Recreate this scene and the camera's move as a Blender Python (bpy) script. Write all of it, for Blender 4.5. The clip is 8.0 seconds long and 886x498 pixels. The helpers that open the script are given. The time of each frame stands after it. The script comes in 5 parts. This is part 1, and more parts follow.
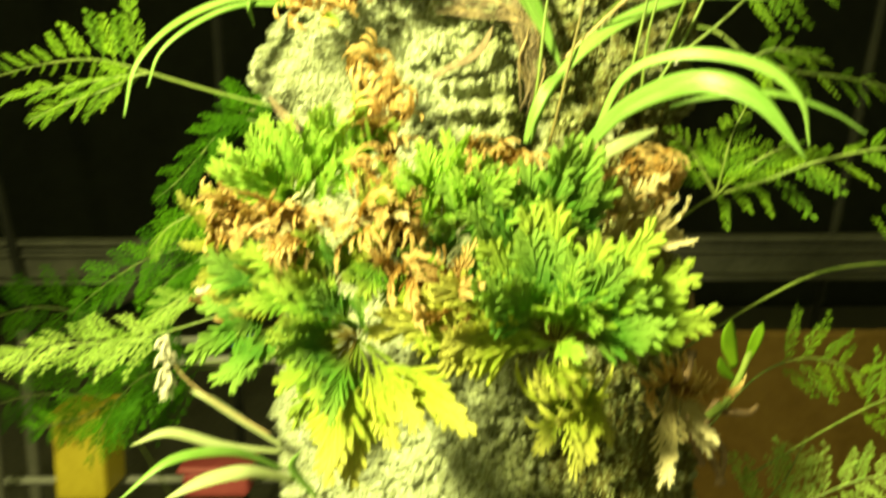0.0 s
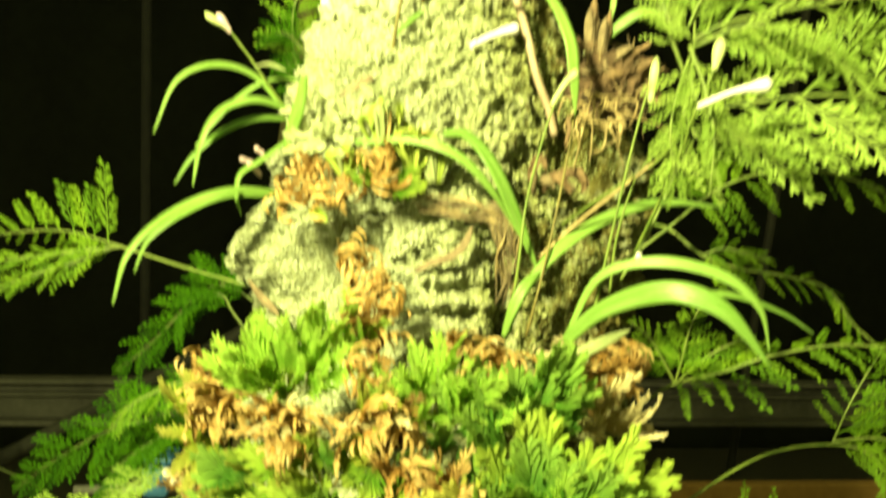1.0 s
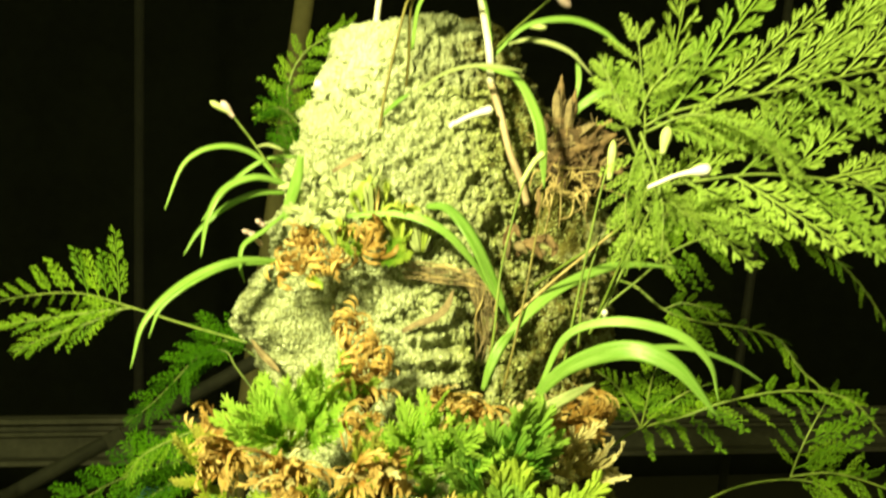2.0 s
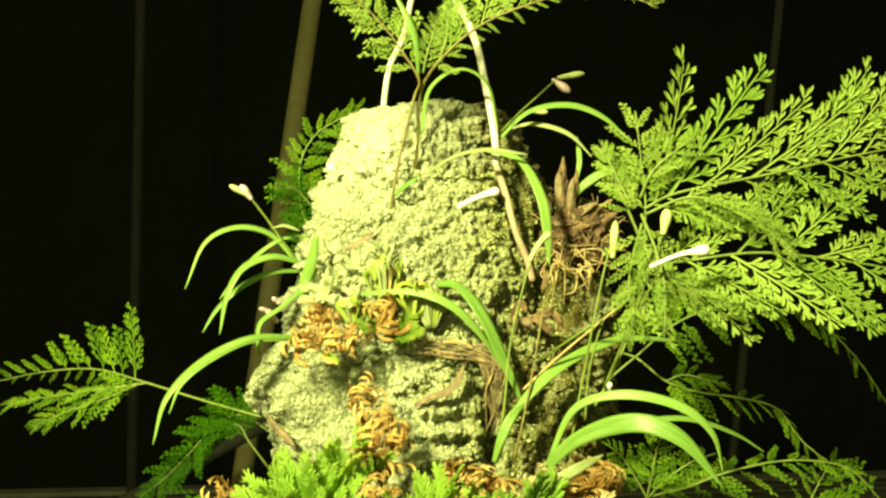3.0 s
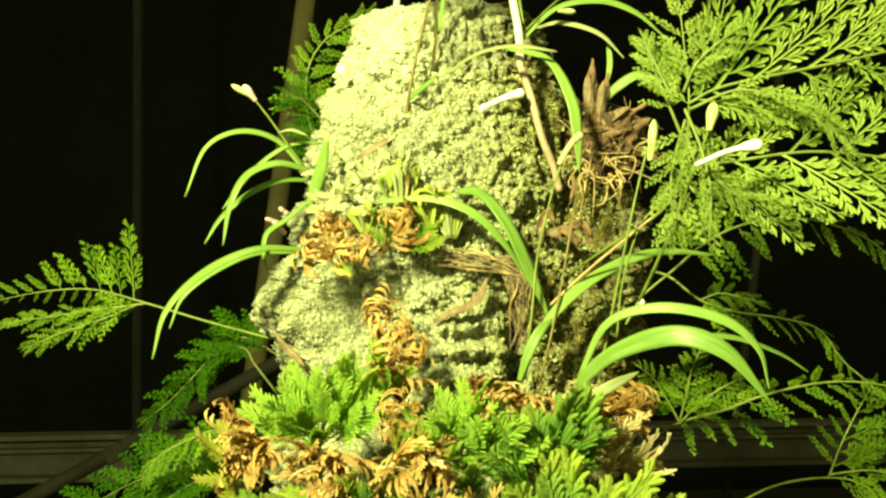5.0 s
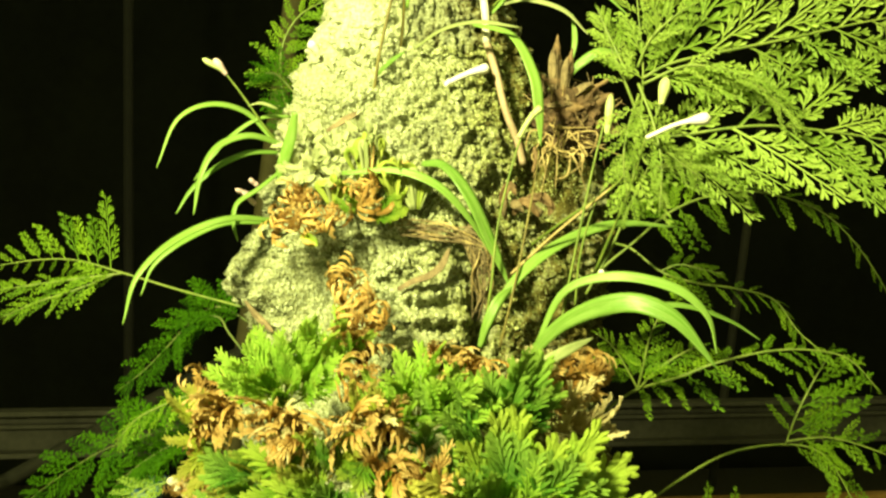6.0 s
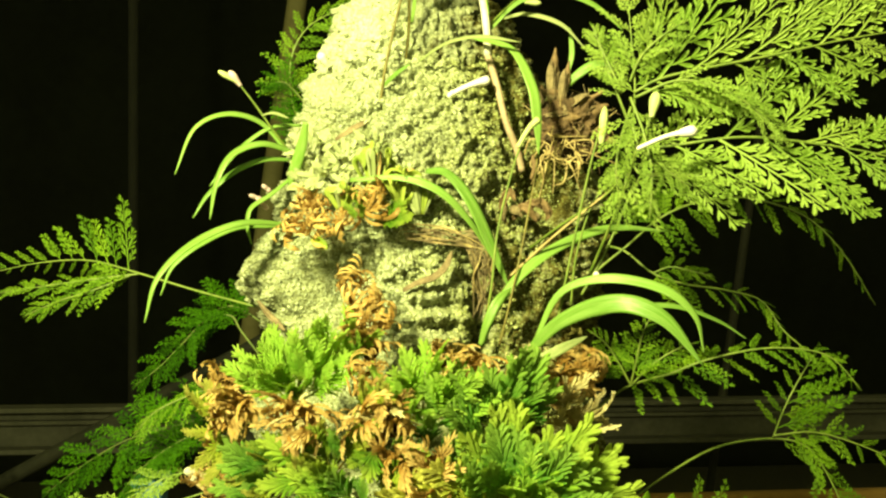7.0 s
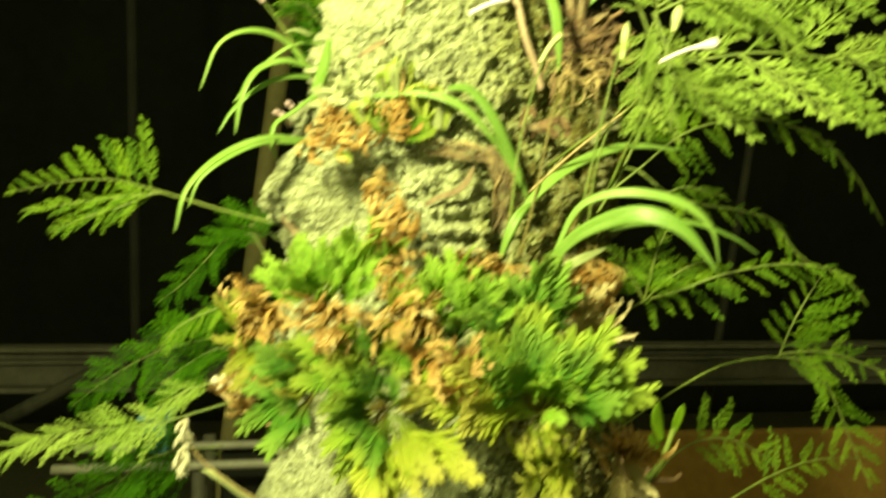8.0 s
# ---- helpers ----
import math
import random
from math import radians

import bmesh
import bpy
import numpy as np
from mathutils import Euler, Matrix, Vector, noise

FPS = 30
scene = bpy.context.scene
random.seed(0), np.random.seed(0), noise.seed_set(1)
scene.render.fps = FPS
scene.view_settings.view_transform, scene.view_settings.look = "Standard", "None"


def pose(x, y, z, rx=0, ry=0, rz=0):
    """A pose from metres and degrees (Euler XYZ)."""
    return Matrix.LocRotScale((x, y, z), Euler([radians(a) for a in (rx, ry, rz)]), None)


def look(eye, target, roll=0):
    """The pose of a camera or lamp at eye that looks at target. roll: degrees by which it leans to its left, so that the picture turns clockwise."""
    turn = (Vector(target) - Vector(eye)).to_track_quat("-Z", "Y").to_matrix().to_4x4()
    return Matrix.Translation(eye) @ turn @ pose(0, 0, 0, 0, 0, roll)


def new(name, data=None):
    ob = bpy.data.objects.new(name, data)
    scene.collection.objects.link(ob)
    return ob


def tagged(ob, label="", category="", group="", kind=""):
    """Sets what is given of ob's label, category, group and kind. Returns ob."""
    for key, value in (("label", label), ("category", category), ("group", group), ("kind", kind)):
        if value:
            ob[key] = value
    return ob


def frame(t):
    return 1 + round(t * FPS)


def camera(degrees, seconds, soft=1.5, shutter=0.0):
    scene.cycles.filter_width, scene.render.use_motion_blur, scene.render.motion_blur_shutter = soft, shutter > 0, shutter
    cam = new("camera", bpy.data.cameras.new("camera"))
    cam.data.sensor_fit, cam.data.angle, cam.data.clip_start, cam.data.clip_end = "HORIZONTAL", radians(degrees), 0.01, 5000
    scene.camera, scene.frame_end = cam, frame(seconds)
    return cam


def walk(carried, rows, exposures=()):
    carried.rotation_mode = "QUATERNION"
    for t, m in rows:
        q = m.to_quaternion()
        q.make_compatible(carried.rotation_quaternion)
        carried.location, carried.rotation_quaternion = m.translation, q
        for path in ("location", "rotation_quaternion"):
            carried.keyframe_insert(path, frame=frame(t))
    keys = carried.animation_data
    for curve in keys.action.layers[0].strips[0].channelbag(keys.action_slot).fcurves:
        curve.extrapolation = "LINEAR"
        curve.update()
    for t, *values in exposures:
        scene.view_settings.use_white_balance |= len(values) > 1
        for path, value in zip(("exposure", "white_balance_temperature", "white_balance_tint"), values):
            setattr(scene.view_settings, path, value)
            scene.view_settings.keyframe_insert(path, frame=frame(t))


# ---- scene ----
cam = camera(53.5, 8.0, soft=2.3, shutter=1.0)
PATH = [
    (0, (-0.00119, -0.00349, 1.45451), (0.0091, 1.97349, 1.15209), -0.30),
    (0.5, (-0.01928, 0.00021, 1.45991), (0.13948, 1.98866, 1.31546), 0.99),
    (1, (-0.02884, -0.01469, 1.47882), (0.17024, 1.97537, 1.48225), 1.19),
    (1.5, (-0.03077, -0.03803, 1.48888), (0.17213, 1.95088, 1.54416), 0.34),
    (1.7, (-0.02993, -0.04599, 1.49094), (0.18473, 1.9418, 1.54206), 0.51),
    (2.8, (-0.03492, -0.07599, 1.50072), (0.19139, 1.90102, 1.70132), -0.52),
    (3, (-0.04135, -0.07513, 1.49912), (0.195, 1.89885, 1.71717), -0.18),
    (3.5, (-0.0453, -0.06838, 1.48831), (0.21045, 1.90605, 1.67857), 0.37),
    (4, (-0.0468, -0.05267, 1.48626), (0.18701, 1.92761, 1.64056), -0.11),
    (5.3, (-0.0442, -0.03845, 1.47917), (0.18673, 1.94539, 1.58433), -0.04),
    (5.5, (-0.03956, -0.04408, 1.47828), (0.20361, 1.93791, 1.59038), 0.10),
    (6, (-0.03213, -0.05274, 1.47544), (0.20898, 1.93163, 1.53966), 0.18),
    (6.5, (-0.03123, -0.0646, 1.47483), (0.21262, 1.91978, 1.52748), 0.49),
    (7, (-0.03586, -0.07617, 1.47719), (0.2024, 1.90869, 1.53703), 0.29),
    (7.5, (-0.03444, -0.08003, 1.47375), (0.2416, 1.90076, 1.48999), 0.08),
    (8, (-0.04996, -0.08475, 1.45917), (0.19895, 1.89895, 1.4048), 0.68),
]
walk(cam, [(t, look(eye, target, roll)) for t, eye, target, roll in PATH], [(0.0, 0.52), (0.5, 0.42), (1.0, 0.3), (1.5, 0.05), (3.0, 0.0), (8.0, 0.0)])

# ---- world, lamp and exposure ----
world = bpy.data.worlds.new("night")
scene.world = world
world.use_nodes = True
world.node_tree.nodes["Background"].inputs[0].default_value = (0.80, 0.92, 0.40, 1)
world.node_tree.nodes["Background"].inputs[1].default_value = 0.12

LAMP = Vector((-0.42, -0.30, 1.88))
lamp_data = bpy.data.lights.new("bulb_light", "POINT")
lamp_data.energy = 132
lamp_data.color = (0.95, 0.96, 0.37)
lamp_data.shadow_soft_size = 0.045
lamp = new("bulb_light", lamp_data)
lamp.location = LAMP

# ---- materials ----


def shader(name, rough=0.6):
    m = bpy.data.materials.new(name)
    m.use_nodes = True
    nt = m.node_tree
    p = nt.nodes["Principled BSDF"]
    p.inputs["Roughness"].default_value = rough
    return m, nt, p


def noise_node(nt, scale, detail=4.0, rough=0.6, coords="Object"):
    tc = nt.nodes.new("ShaderNodeTexCoord")
    n = nt.nodes.new("ShaderNodeTexNoise")
    n.inputs["Scale"].default_value = scale
    n.inputs["Detail"].default_value = detail
    n.inputs["Roughness"].default_value = rough
    nt.links.new(tc.outputs[coords], n.inputs["Vector"])
    return n


def ramp(nt, source, stops):
    r = nt.nodes.new("ShaderNodeValToRGB")
    e = r.color_ramp.elements
    while len(e) < len(stops):
        e.new(0.5)
    for k, (at, c) in enumerate(stops):
        e[k].position = at
        e[k].color = (*c, 1)
    nt.links.new(source, r.inputs[0])
    return r


def mix(nt, fac, a, b, blend="MIX"):
    n = nt.nodes.new("ShaderNodeMix")
    n.data_type = "RGBA"
    n.blend_type = blend
    for value, socket in ((fac, n.inputs[0]), (a, n.inputs[6]), (b, n.inputs[7])):
        if isinstance(value, (int, float)):
            socket.default_value = value
        elif isinstance(value, tuple):
            socket.default_value = (*value, 1)
        else:
            nt.links.new(value, socket)
    return n.outputs[2]


def bump(nt, p, source, strength, distance):
    b = nt.nodes.new("ShaderNodeBump")
    b.inputs["Strength"].default_value = strength
    b.inputs["Distance"].default_value = distance
    nt.links.new(source, b.inputs["Height"])
    nt.links.new(b.outputs[0], p.inputs["Normal"])


def leaf_material(name, dark, light, old, old_share=0.12, rough=0.42, through_light=0.35, grain=900, coords="Object", veins=False, foot=None, tip=None, gloss=0.25):
    """A leaf: two greens, dry specks, a little light passing through the blade."""
    m, nt, p = shader(name, rough)
    p.inputs["Specular IOR Level"].default_value = gloss
    wide = noise_node(nt, grain * 0.12, 3, coords=coords)
    fine = noise_node(nt, grain, 3, coords=coords)
    info = nt.nodes.new("ShaderNodeObjectInfo")
    add = nt.nodes.new("ShaderNodeMath")
    add.operation = "MULTIPLY_ADD"
    nt.links.new(info.outputs["Random"], add.inputs[0])
    add.inputs[1].default_value = 0.5
    nt.links.new(wide.outputs[0], add.inputs[2])
    base = ramp(nt, add.outputs[0], [(0.40, dark), (1.0, light)])
    specks = ramp(nt, fine.outputs[0], [(1 - old_share - 0.22, (0, 0, 0)), (1 - old_share, (1, 1, 1))])
    colour = mix(nt, specks.outputs[0], base.outputs[0], old)
    relief = fine.outputs[0]
    if veins:
        # fine parallel veins along the blade
        stripes = noise_node(nt, 1.0, 2, coords="UV")
        stretch = nt.nodes.new("ShaderNodeMapping")
        stretch.inputs["Scale"].default_value = (16, 1.2, 1)
        nt.links.new(stripes.inputs["Vector"].links[0].from_socket, stretch.inputs["Vector"])
        nt.links.new(stretch.outputs[0], stripes.inputs["Vector"])
        lines = ramp(nt, stripes.outputs[0], [(0.38, (0, 0, 0)), (0.66, (1, 1, 1))])
        share = nt.nodes.new("ShaderNodeMath")
        share.operation = "MULTIPLY"
        nt.links.new(lines.outputs[0], share.inputs[0])
        share.inputs[1].default_value = 0.5
        colour = mix(nt, share.outputs[0], colour, old)
        relief = stripes.outputs[0]
    if foot:
        # the frond is duller and drier towards its foot, and paler at the ends of its fingers
        place = nt.nodes.new("ShaderNodeTexCoord")
        parts = nt.nodes.new("ShaderNodeSeparateXYZ")
        nt.links.new(place.outputs["UV"], parts.inputs[0])
        reach = ramp(nt, parts.outputs[0], [(0.12, (1, 1, 1)), (0.55, (0, 0, 0))])
        colour = mix(nt, reach.outputs[0], colour, foot)
        if tip:
            ends = ramp(nt, parts.outputs[0], [(0.62, (0, 0, 0)), (1.05, (0.85, 0.85, 0.85))])
            colour = mix(nt, ends.outputs[0], colour, tip)
    nt.links.new(colour, p.inputs["Base Color"])
    if foot:
        # the tiny overlapping scales of the spike moss
        scales = noise_node(nt, 75, 2)
        colour = mix(nt, 0.22, colour, scales.outputs[0], "OVERLAY")
        nt.links.new(colour, p.inputs["Base Color"])
        bump(nt, p, scales.outputs[0], 0.8, 0.0012)
    else:
        bump(nt, p, relief, 0.3, 0.0006)
    trans = nt.nodes.new("ShaderNodeBsdfTranslucent")
    nt.links.new(mix(nt, 1.0, colour, (1.0, 1.0, 0.45), "MULTIPLY"), trans.inputs["Color"])
    both = nt.nodes.new("ShaderNodeMixShader")
    both.inputs[0].default_value = through_light
    out = nt.nodes["Material Output"]
    nt.links.new(p.outputs[0], both.inputs[1])
    nt.links.new(trans.outputs[0], both.inputs[2])
    nt.links.new(both.outputs[0], out.inputs["Surface"])
    return m


def plain_material(name, a, b, scale, rough=0.6, metal=0.0, relief=0.3, depth=0.001):
    """Two tones broken up by noise at two scales, with fine relief."""
    m, nt, p = shader(name, rough)
    p.inputs["Metallic"].default_value = metal
    wide, fine = noise_node(nt, scale, 5), noise_node(nt, scale * 9, 4)
    total = nt.nodes.new("ShaderNodeMath")
    total.operation = "MULTIPLY_ADD"
    nt.links.new(fine.outputs[0], total.inputs[0])
    total.inputs[1].default_value = 0.5
    nt.links.new(wide.outputs[0], total.inputs[2])
    nt.links.new(ramp(nt, total.outputs[0], [(0.55, a), (0.95, b)]).outputs[0], p.inputs["Base Color"])
    bump(nt, p, fine.outputs[0], relief, depth)
    return m


def hot_spot(nt, colour):
    """Whiter patch near the log's top, ragged-edged: lamp hot spot put into lichen colour."""
    tc = nt.nodes.new("ShaderNodeTexCoord")
    away = nt.nodes.new("ShaderNodeVectorMath")
    away.operation = "DISTANCE"
    nt.links.new(tc.outputs["Object"], away.inputs[0])
    away.inputs[1].default_value = (-0.030, 0.425, 1.612)
    edge = nt.nodes.new("ShaderNodeMath")
    edge.operation = "MULTIPLY_ADD"
    nt.links.new(noise_node(nt, 70, 4, 0.7).outputs[0], edge.inputs[0])
    edge.inputs[1].default_value = 0.05
    nt.links.new(away.outputs["Value"], edge.inputs[2])
    share = ramp(nt, edge.outputs[0], [(0.044, (0.7, 0.7, 0.7)), (0.074, (0, 0, 0))])
    return mix(nt, share.outputs[0], colour, (0.72, 0.75, 0.54))


def bark_material():
    """Bark under a granular crust of pale lichen, with brown bare patches and dark moss."""
    m, nt, p = shader("lichen_bark", 0.95)
    p.inputs["Specular IOR Level"].default_value = 0.08
    wide, mid, fine = noise_node(nt, 26, 6, 0.7), noise_node(nt, 130, 6, 0.7), noise_node(nt, 700, 4, 0.75)
    crust = ramp(nt, fine.outputs[0], [(0.34, (0.15, 0.15, 0.06)), (0.47, (0.35, 0.37, 0.21)), (0.64, (0.54, 0.58, 0.43))])
    bare = ramp(nt, mid.outputs[0], [(0.35, (0.045, 0.038, 0.010)), (0.52, (0.14, 0.12, 0.034)), (0.68, (0.27, 0.24, 0.085))])
    tot = nt.nodes.new("ShaderNodeMath")
    tot.operation = "MULTIPLY_ADD"
    nt.links.new(mid.outputs[0], tot.inputs[0])
    tot.inputs[1].default_value = 0.9
    nt.links.new(wide.outputs[0], tot.inputs[2])
    # one side of the log is overgrown with brown moss
    tc = nt.nodes.new("ShaderNodeTexCoord")
    sep = nt.nodes.new("ShaderNodeSeparateXYZ")
    nt.links.new(tc.outputs["Object"], sep.inputs[0])
    side = nt.nodes.new("ShaderNodeMapRange")
    nt.links.new(sep.outputs[0], side.inputs[0])
    for k, v in enumerate((0.0, 0.05, 0.0, 0.36)):
        side.inputs[k + 1].default_value = v
    lower = nt.nodes.new("ShaderNodeMath")
    lower.operation = "SUBTRACT"
    nt.links.new(tot.outputs[0], lower.inputs[0])
    nt.links.new(side.outputs[0], lower.inputs[1])
    share = ramp(nt, lower.outputs[0], [(0.58, (0, 0, 0)), (0.76, (1, 1, 1))])
    nt.links.new(mix(nt, share.outputs[0], bare.outputs[0], hot_spot(nt, crust.outputs[0])), p.inputs["Base Color"])
    grains = nt.nodes.new("ShaderNodeTexVoronoi")
    grains.inputs["Scale"].default_value = 620
    nt.links.new(tc.outputs["Object"], grains.inputs["Vector"])
    rough = nt.nodes.new("ShaderNodeMath")
    rough.operation = "MULTIPLY_ADD"
    nt.links.new(grains.outputs["Distance"], rough.inputs[0])
    rough.inputs[1].default_value = -0.7
    nt.links.new(fine.outputs[0], rough.inputs[2])
    bump(nt, p, rough.outputs[0], 1.0, 0.0022)
    return m


def flake_material():
    m, nt, p = shader("lichen", 0.95)
    p.inputs["Specular IOR Level"].default_value = 0.05
    geo = nt.nodes.new("ShaderNodeNewGeometry")
    r = ramp(nt, geo.outputs["Random Per Island"], [(0.0, (0.17, 0.18, 0.07)), (0.45, (0.38, 0.41, 0.25)), (1.0, (0.56, 0.60, 0.46))])
    fine = noise_node(nt, 900, 2)
    # olive moss scales replace pale lichen; that side's shade is in their colour too
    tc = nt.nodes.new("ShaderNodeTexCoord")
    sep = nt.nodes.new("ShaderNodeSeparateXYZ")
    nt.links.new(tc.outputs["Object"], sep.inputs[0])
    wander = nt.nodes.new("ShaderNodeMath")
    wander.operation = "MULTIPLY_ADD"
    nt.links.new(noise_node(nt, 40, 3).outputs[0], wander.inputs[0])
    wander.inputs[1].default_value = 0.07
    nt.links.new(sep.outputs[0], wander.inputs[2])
    dark_side = nt.nodes.new("ShaderNodeMapRange")
    nt.links.new(wander.outputs[0], dark_side.inputs[0])
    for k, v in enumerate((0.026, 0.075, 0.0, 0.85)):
        dark_side.inputs[k + 1].default_value = v
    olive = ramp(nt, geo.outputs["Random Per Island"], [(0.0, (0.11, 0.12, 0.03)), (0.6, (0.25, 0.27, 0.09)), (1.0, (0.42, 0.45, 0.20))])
    both = mix(nt, dark_side.outputs[0], hot_spot(nt, r.outputs[0]), olive.outputs[0])
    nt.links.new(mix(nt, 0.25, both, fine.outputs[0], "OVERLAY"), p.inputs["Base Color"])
    return m


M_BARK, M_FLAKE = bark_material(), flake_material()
M_STRAP = leaf_material("strap_leaf", (0.14, 0.30, 0.03), (0.29, 0.49, 0.09), (0.41, 0.56, 0.20), 0.12, 0.36, 0.42, 260, veins=True, gloss=0.5)
M_SHEAF = leaf_material("sheaf_leaf", (0.24, 0.36, 0.03), (0.46, 0.57, 0.09), (0.56, 0.52, 0.20), 0.18, 0.5, 0.40, 260, veins=True)
M_STRAP_PALE = leaf_material("pale_leaf", (0.27, 0.34, 0.12), (0.48, 0.54, 0.27), (0.58, 0.59, 0.36), 0.16, 0.5, 0.40, 260, veins=True)
M_FERN = leaf_material("fern_leaf", (0.17, 0.29, 0.03), (0.39, 0.52, 0.11), (0.54, 0.58, 0.22), 0.14, 0.45, 0.42, 400, gloss=0.35)
# the same fern leaf darkened in two steps, shade put into the colour
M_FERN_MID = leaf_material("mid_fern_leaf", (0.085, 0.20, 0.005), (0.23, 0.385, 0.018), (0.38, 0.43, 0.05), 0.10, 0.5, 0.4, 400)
M_FERN_SHADED = leaf_material("shaded_fern_leaf", (0.014, 0.060, 0.0005), (0.055, 0.155, 0.002), (0.11, 0.16, 0.008), 0.08, 0.6, 0.36, 400, gloss=0.08)
M_STEM = plain_material("stem", (0.085, 0.14, 0.018), (0.19, 0.24, 0.045), 150, 0.5)
# fern stem with the shade put into its colour
M_STEM_SHADED = plain_material("shaded_stem", (0.045, 0.075, 0.008), (0.10, 0.13, 0.02), 150, 0.6)
M_STEM_RED = plain_material("red_stem", (0.10, 0.075, 0.018), (0.21, 0.175, 0.045), 150, 0.5)
M_MOSS_GREEN = leaf_material("spike_moss_green", (0.075, 0.22, 0.006), (0.24, 0.42, 0.022), (0.40, 0.46, 0.06), 0.16, 0.5, 0.38, 14, foot=(0.20, 0.15, 0.02), tip=(0.42, 0.53, 0.075), gloss=0.4)
M_MOSS_LIGHT = leaf_material("spike_moss_light", (0.20, 0.44, 0.018), (0.45, 0.70, 0.09), (0.58, 0.71, 0.17), 0.16, 0.5, 0.48, 14, foot=(0.36, 0.38, 0.06), tip=(0.54, 0.74, 0.15))
M_LICHEN_LEAF = leaf_material("leafy_lichen", (0.36, 0.40, 0.20), (0.58, 0.62, 0.38), (0.66, 0.68, 0.46), 0.2, 0.8, 0.2, 14)
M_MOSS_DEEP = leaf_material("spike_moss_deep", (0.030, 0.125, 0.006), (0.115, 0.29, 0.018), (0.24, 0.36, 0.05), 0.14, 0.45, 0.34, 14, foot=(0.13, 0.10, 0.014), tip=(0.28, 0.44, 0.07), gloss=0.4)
M_MOSS_YELLOW = leaf_material("spike_moss_yellow", (0.22, 0.32, 0.014), (0.44, 0.50, 0.05), (0.54, 0.40, 0.10), 0.22, 0.5, 0.33, 14, foot=(0.17, 0.25, 0.02), tip=(0.53, 0.50, 0.12))
M_MOSS_DRY = leaf_material("spike_moss_dry", (0.30, 0.14, 0.025), (0.56, 0.33, 0.09), (0.74, 0.55, 0.24), 0.24, 0.55, 0.28, 14, foot=(0.12, 0.05, 0.010), tip=(0.74, 0.55, 0.25))
M_CURL = leaf_material("dry_curl", (0.28, 0.14, 0.03), (0.56, 0.37, 0.13), (0.74, 0.56, 0.28), 0.24, 0.5, 0.2, 12)
M_CURL_PALE = leaf_material("pale_curl", (0.42, 0.26, 0.08), (0.72, 0.53, 0.25), (0.36, 0.19, 0.05), 0.2, 0.5, 0.2, 12)
M_MOSS_PALE = leaf_material("spike_moss_pale", (0.40, 0.33, 0.14), (0.62, 0.53, 0.28), (0.50, 0.33, 0.14), 0.15, 0.55, 0.25, 14, foot=(0.30, 0.18, 0.06), tip=(0.78, 0.68, 0.44))
M_WITHERED = plain_material("withered_petal", (0.42, 0.38, 0.27), (0.66, 0.62, 0.50), 300, 0.6, relief=0.5)
M_BUD = plain_material("white_petal", (0.72, 0.66, 0.66), (0.85, 0.82, 0.78), 180, 0.45, relief=0.1)
M_BUD_PINK = plain_material("pink_bud", (0.46, 0.30, 0.36), (0.62, 0.47, 0.48), 200, 0.5, relief=0.1)
M_BUD_GREEN = plain_material("green_bud", (0.33, 0.40, 0.14), (0.52, 0.56, 0.28), 200, 0.5, relief=0.1)
M_WIRE = plain_material("coated_wire", (0.55, 0.50, 0.44), (0.78, 0.74, 0.68), 120, 0.45, relief=0.2)
M_RAIL = plain_material("shelf_rail", (0.20, 0.20, 0.17), (0.32, 0.31, 0.27), 12, 0.5)
M_WIRE_BROWN = plain_material("brown_wire", (0.28, 0.19, 0.13), (0.48, 0.36, 0.27), 90, 0.6, relief=0.3)
M_HUSK = plain_material("dry_husk", (0.075, 0.042, 0.018), (0.27, 0.165, 0.085), 120, 0.7, relief=0.6)
M_PEAT = plain_material("root_peat", (0.035, 0.022, 0.010), (0.15, 0.085, 0.045), 120, 0.8, relief=0.7)
M_STRIP = plain_material("bare_bark", (0.10, 0.065, 0.036), (0.32, 0.24, 0.14), 160, 0.8, relief=0.8)
M_ROOT = plain_material("dry_root", (0.26, 0.17, 0.07), (0.52, 0.40, 0.20), 140, 0.7)
M_METAL = plain_material("dull_metal", (0.055, 0.053, 0.042), (0.105, 0.10, 0.08), 6, 0.7, 0.1)
M_BRACE = plain_material("dark_metal", (0.014, 0.014, 0.01), (0.03, 0.03, 0.02), 6, 0.8, 0.0)
M_POLE = plain_material("olive_pole", (0.10, 0.09, 0.035), (0.16, 0.14, 0.06), 5, 0.8)
M_POST = plain_material("grey_post", (0.007, 0.007, 0.005), (0.013, 0.013, 0.010), 5, 0.9)
# near black: the darkness of the distance put into the wall colour
M_UNLIT = plain_material("unlit_backdrop", (0.006, 0.007, 0.004), (0.012, 0.014, 0.008), 1.5, 0.9)
# pale tone of the unseen surfaces that throw lamp light back
M_BOUNCE = plain_material("bounce_surface", (0.72, 0.74, 0.60), (0.82, 0.84, 0.70), 1.5, 0.7)
M_FLOOR = plain_material("gravel_floor", (0.05, 0.047, 0.034), (0.11, 0.10, 0.075), 60, 0.9)
M_BOARD = plain_material("brown_board", (0.20, 0.105, 0.025), (0.31, 0.175, 0.048), 5, 0.8)
M_YELLOW = plain_material("yellow_plastic", (0.42, 0.31, 0.015), (0.54, 0.41, 0.03), 8, 0.5)
M_RED = plain_material("red_plastic", (0.30, 0.04, 0.05), (0.40, 0.075, 0.08), 8, 0.5)
M_BLUE = plain_material("blue_plastic", (0.05, 0.16, 0.35), (0.08, 0.24, 0.48), 8, 0.4)

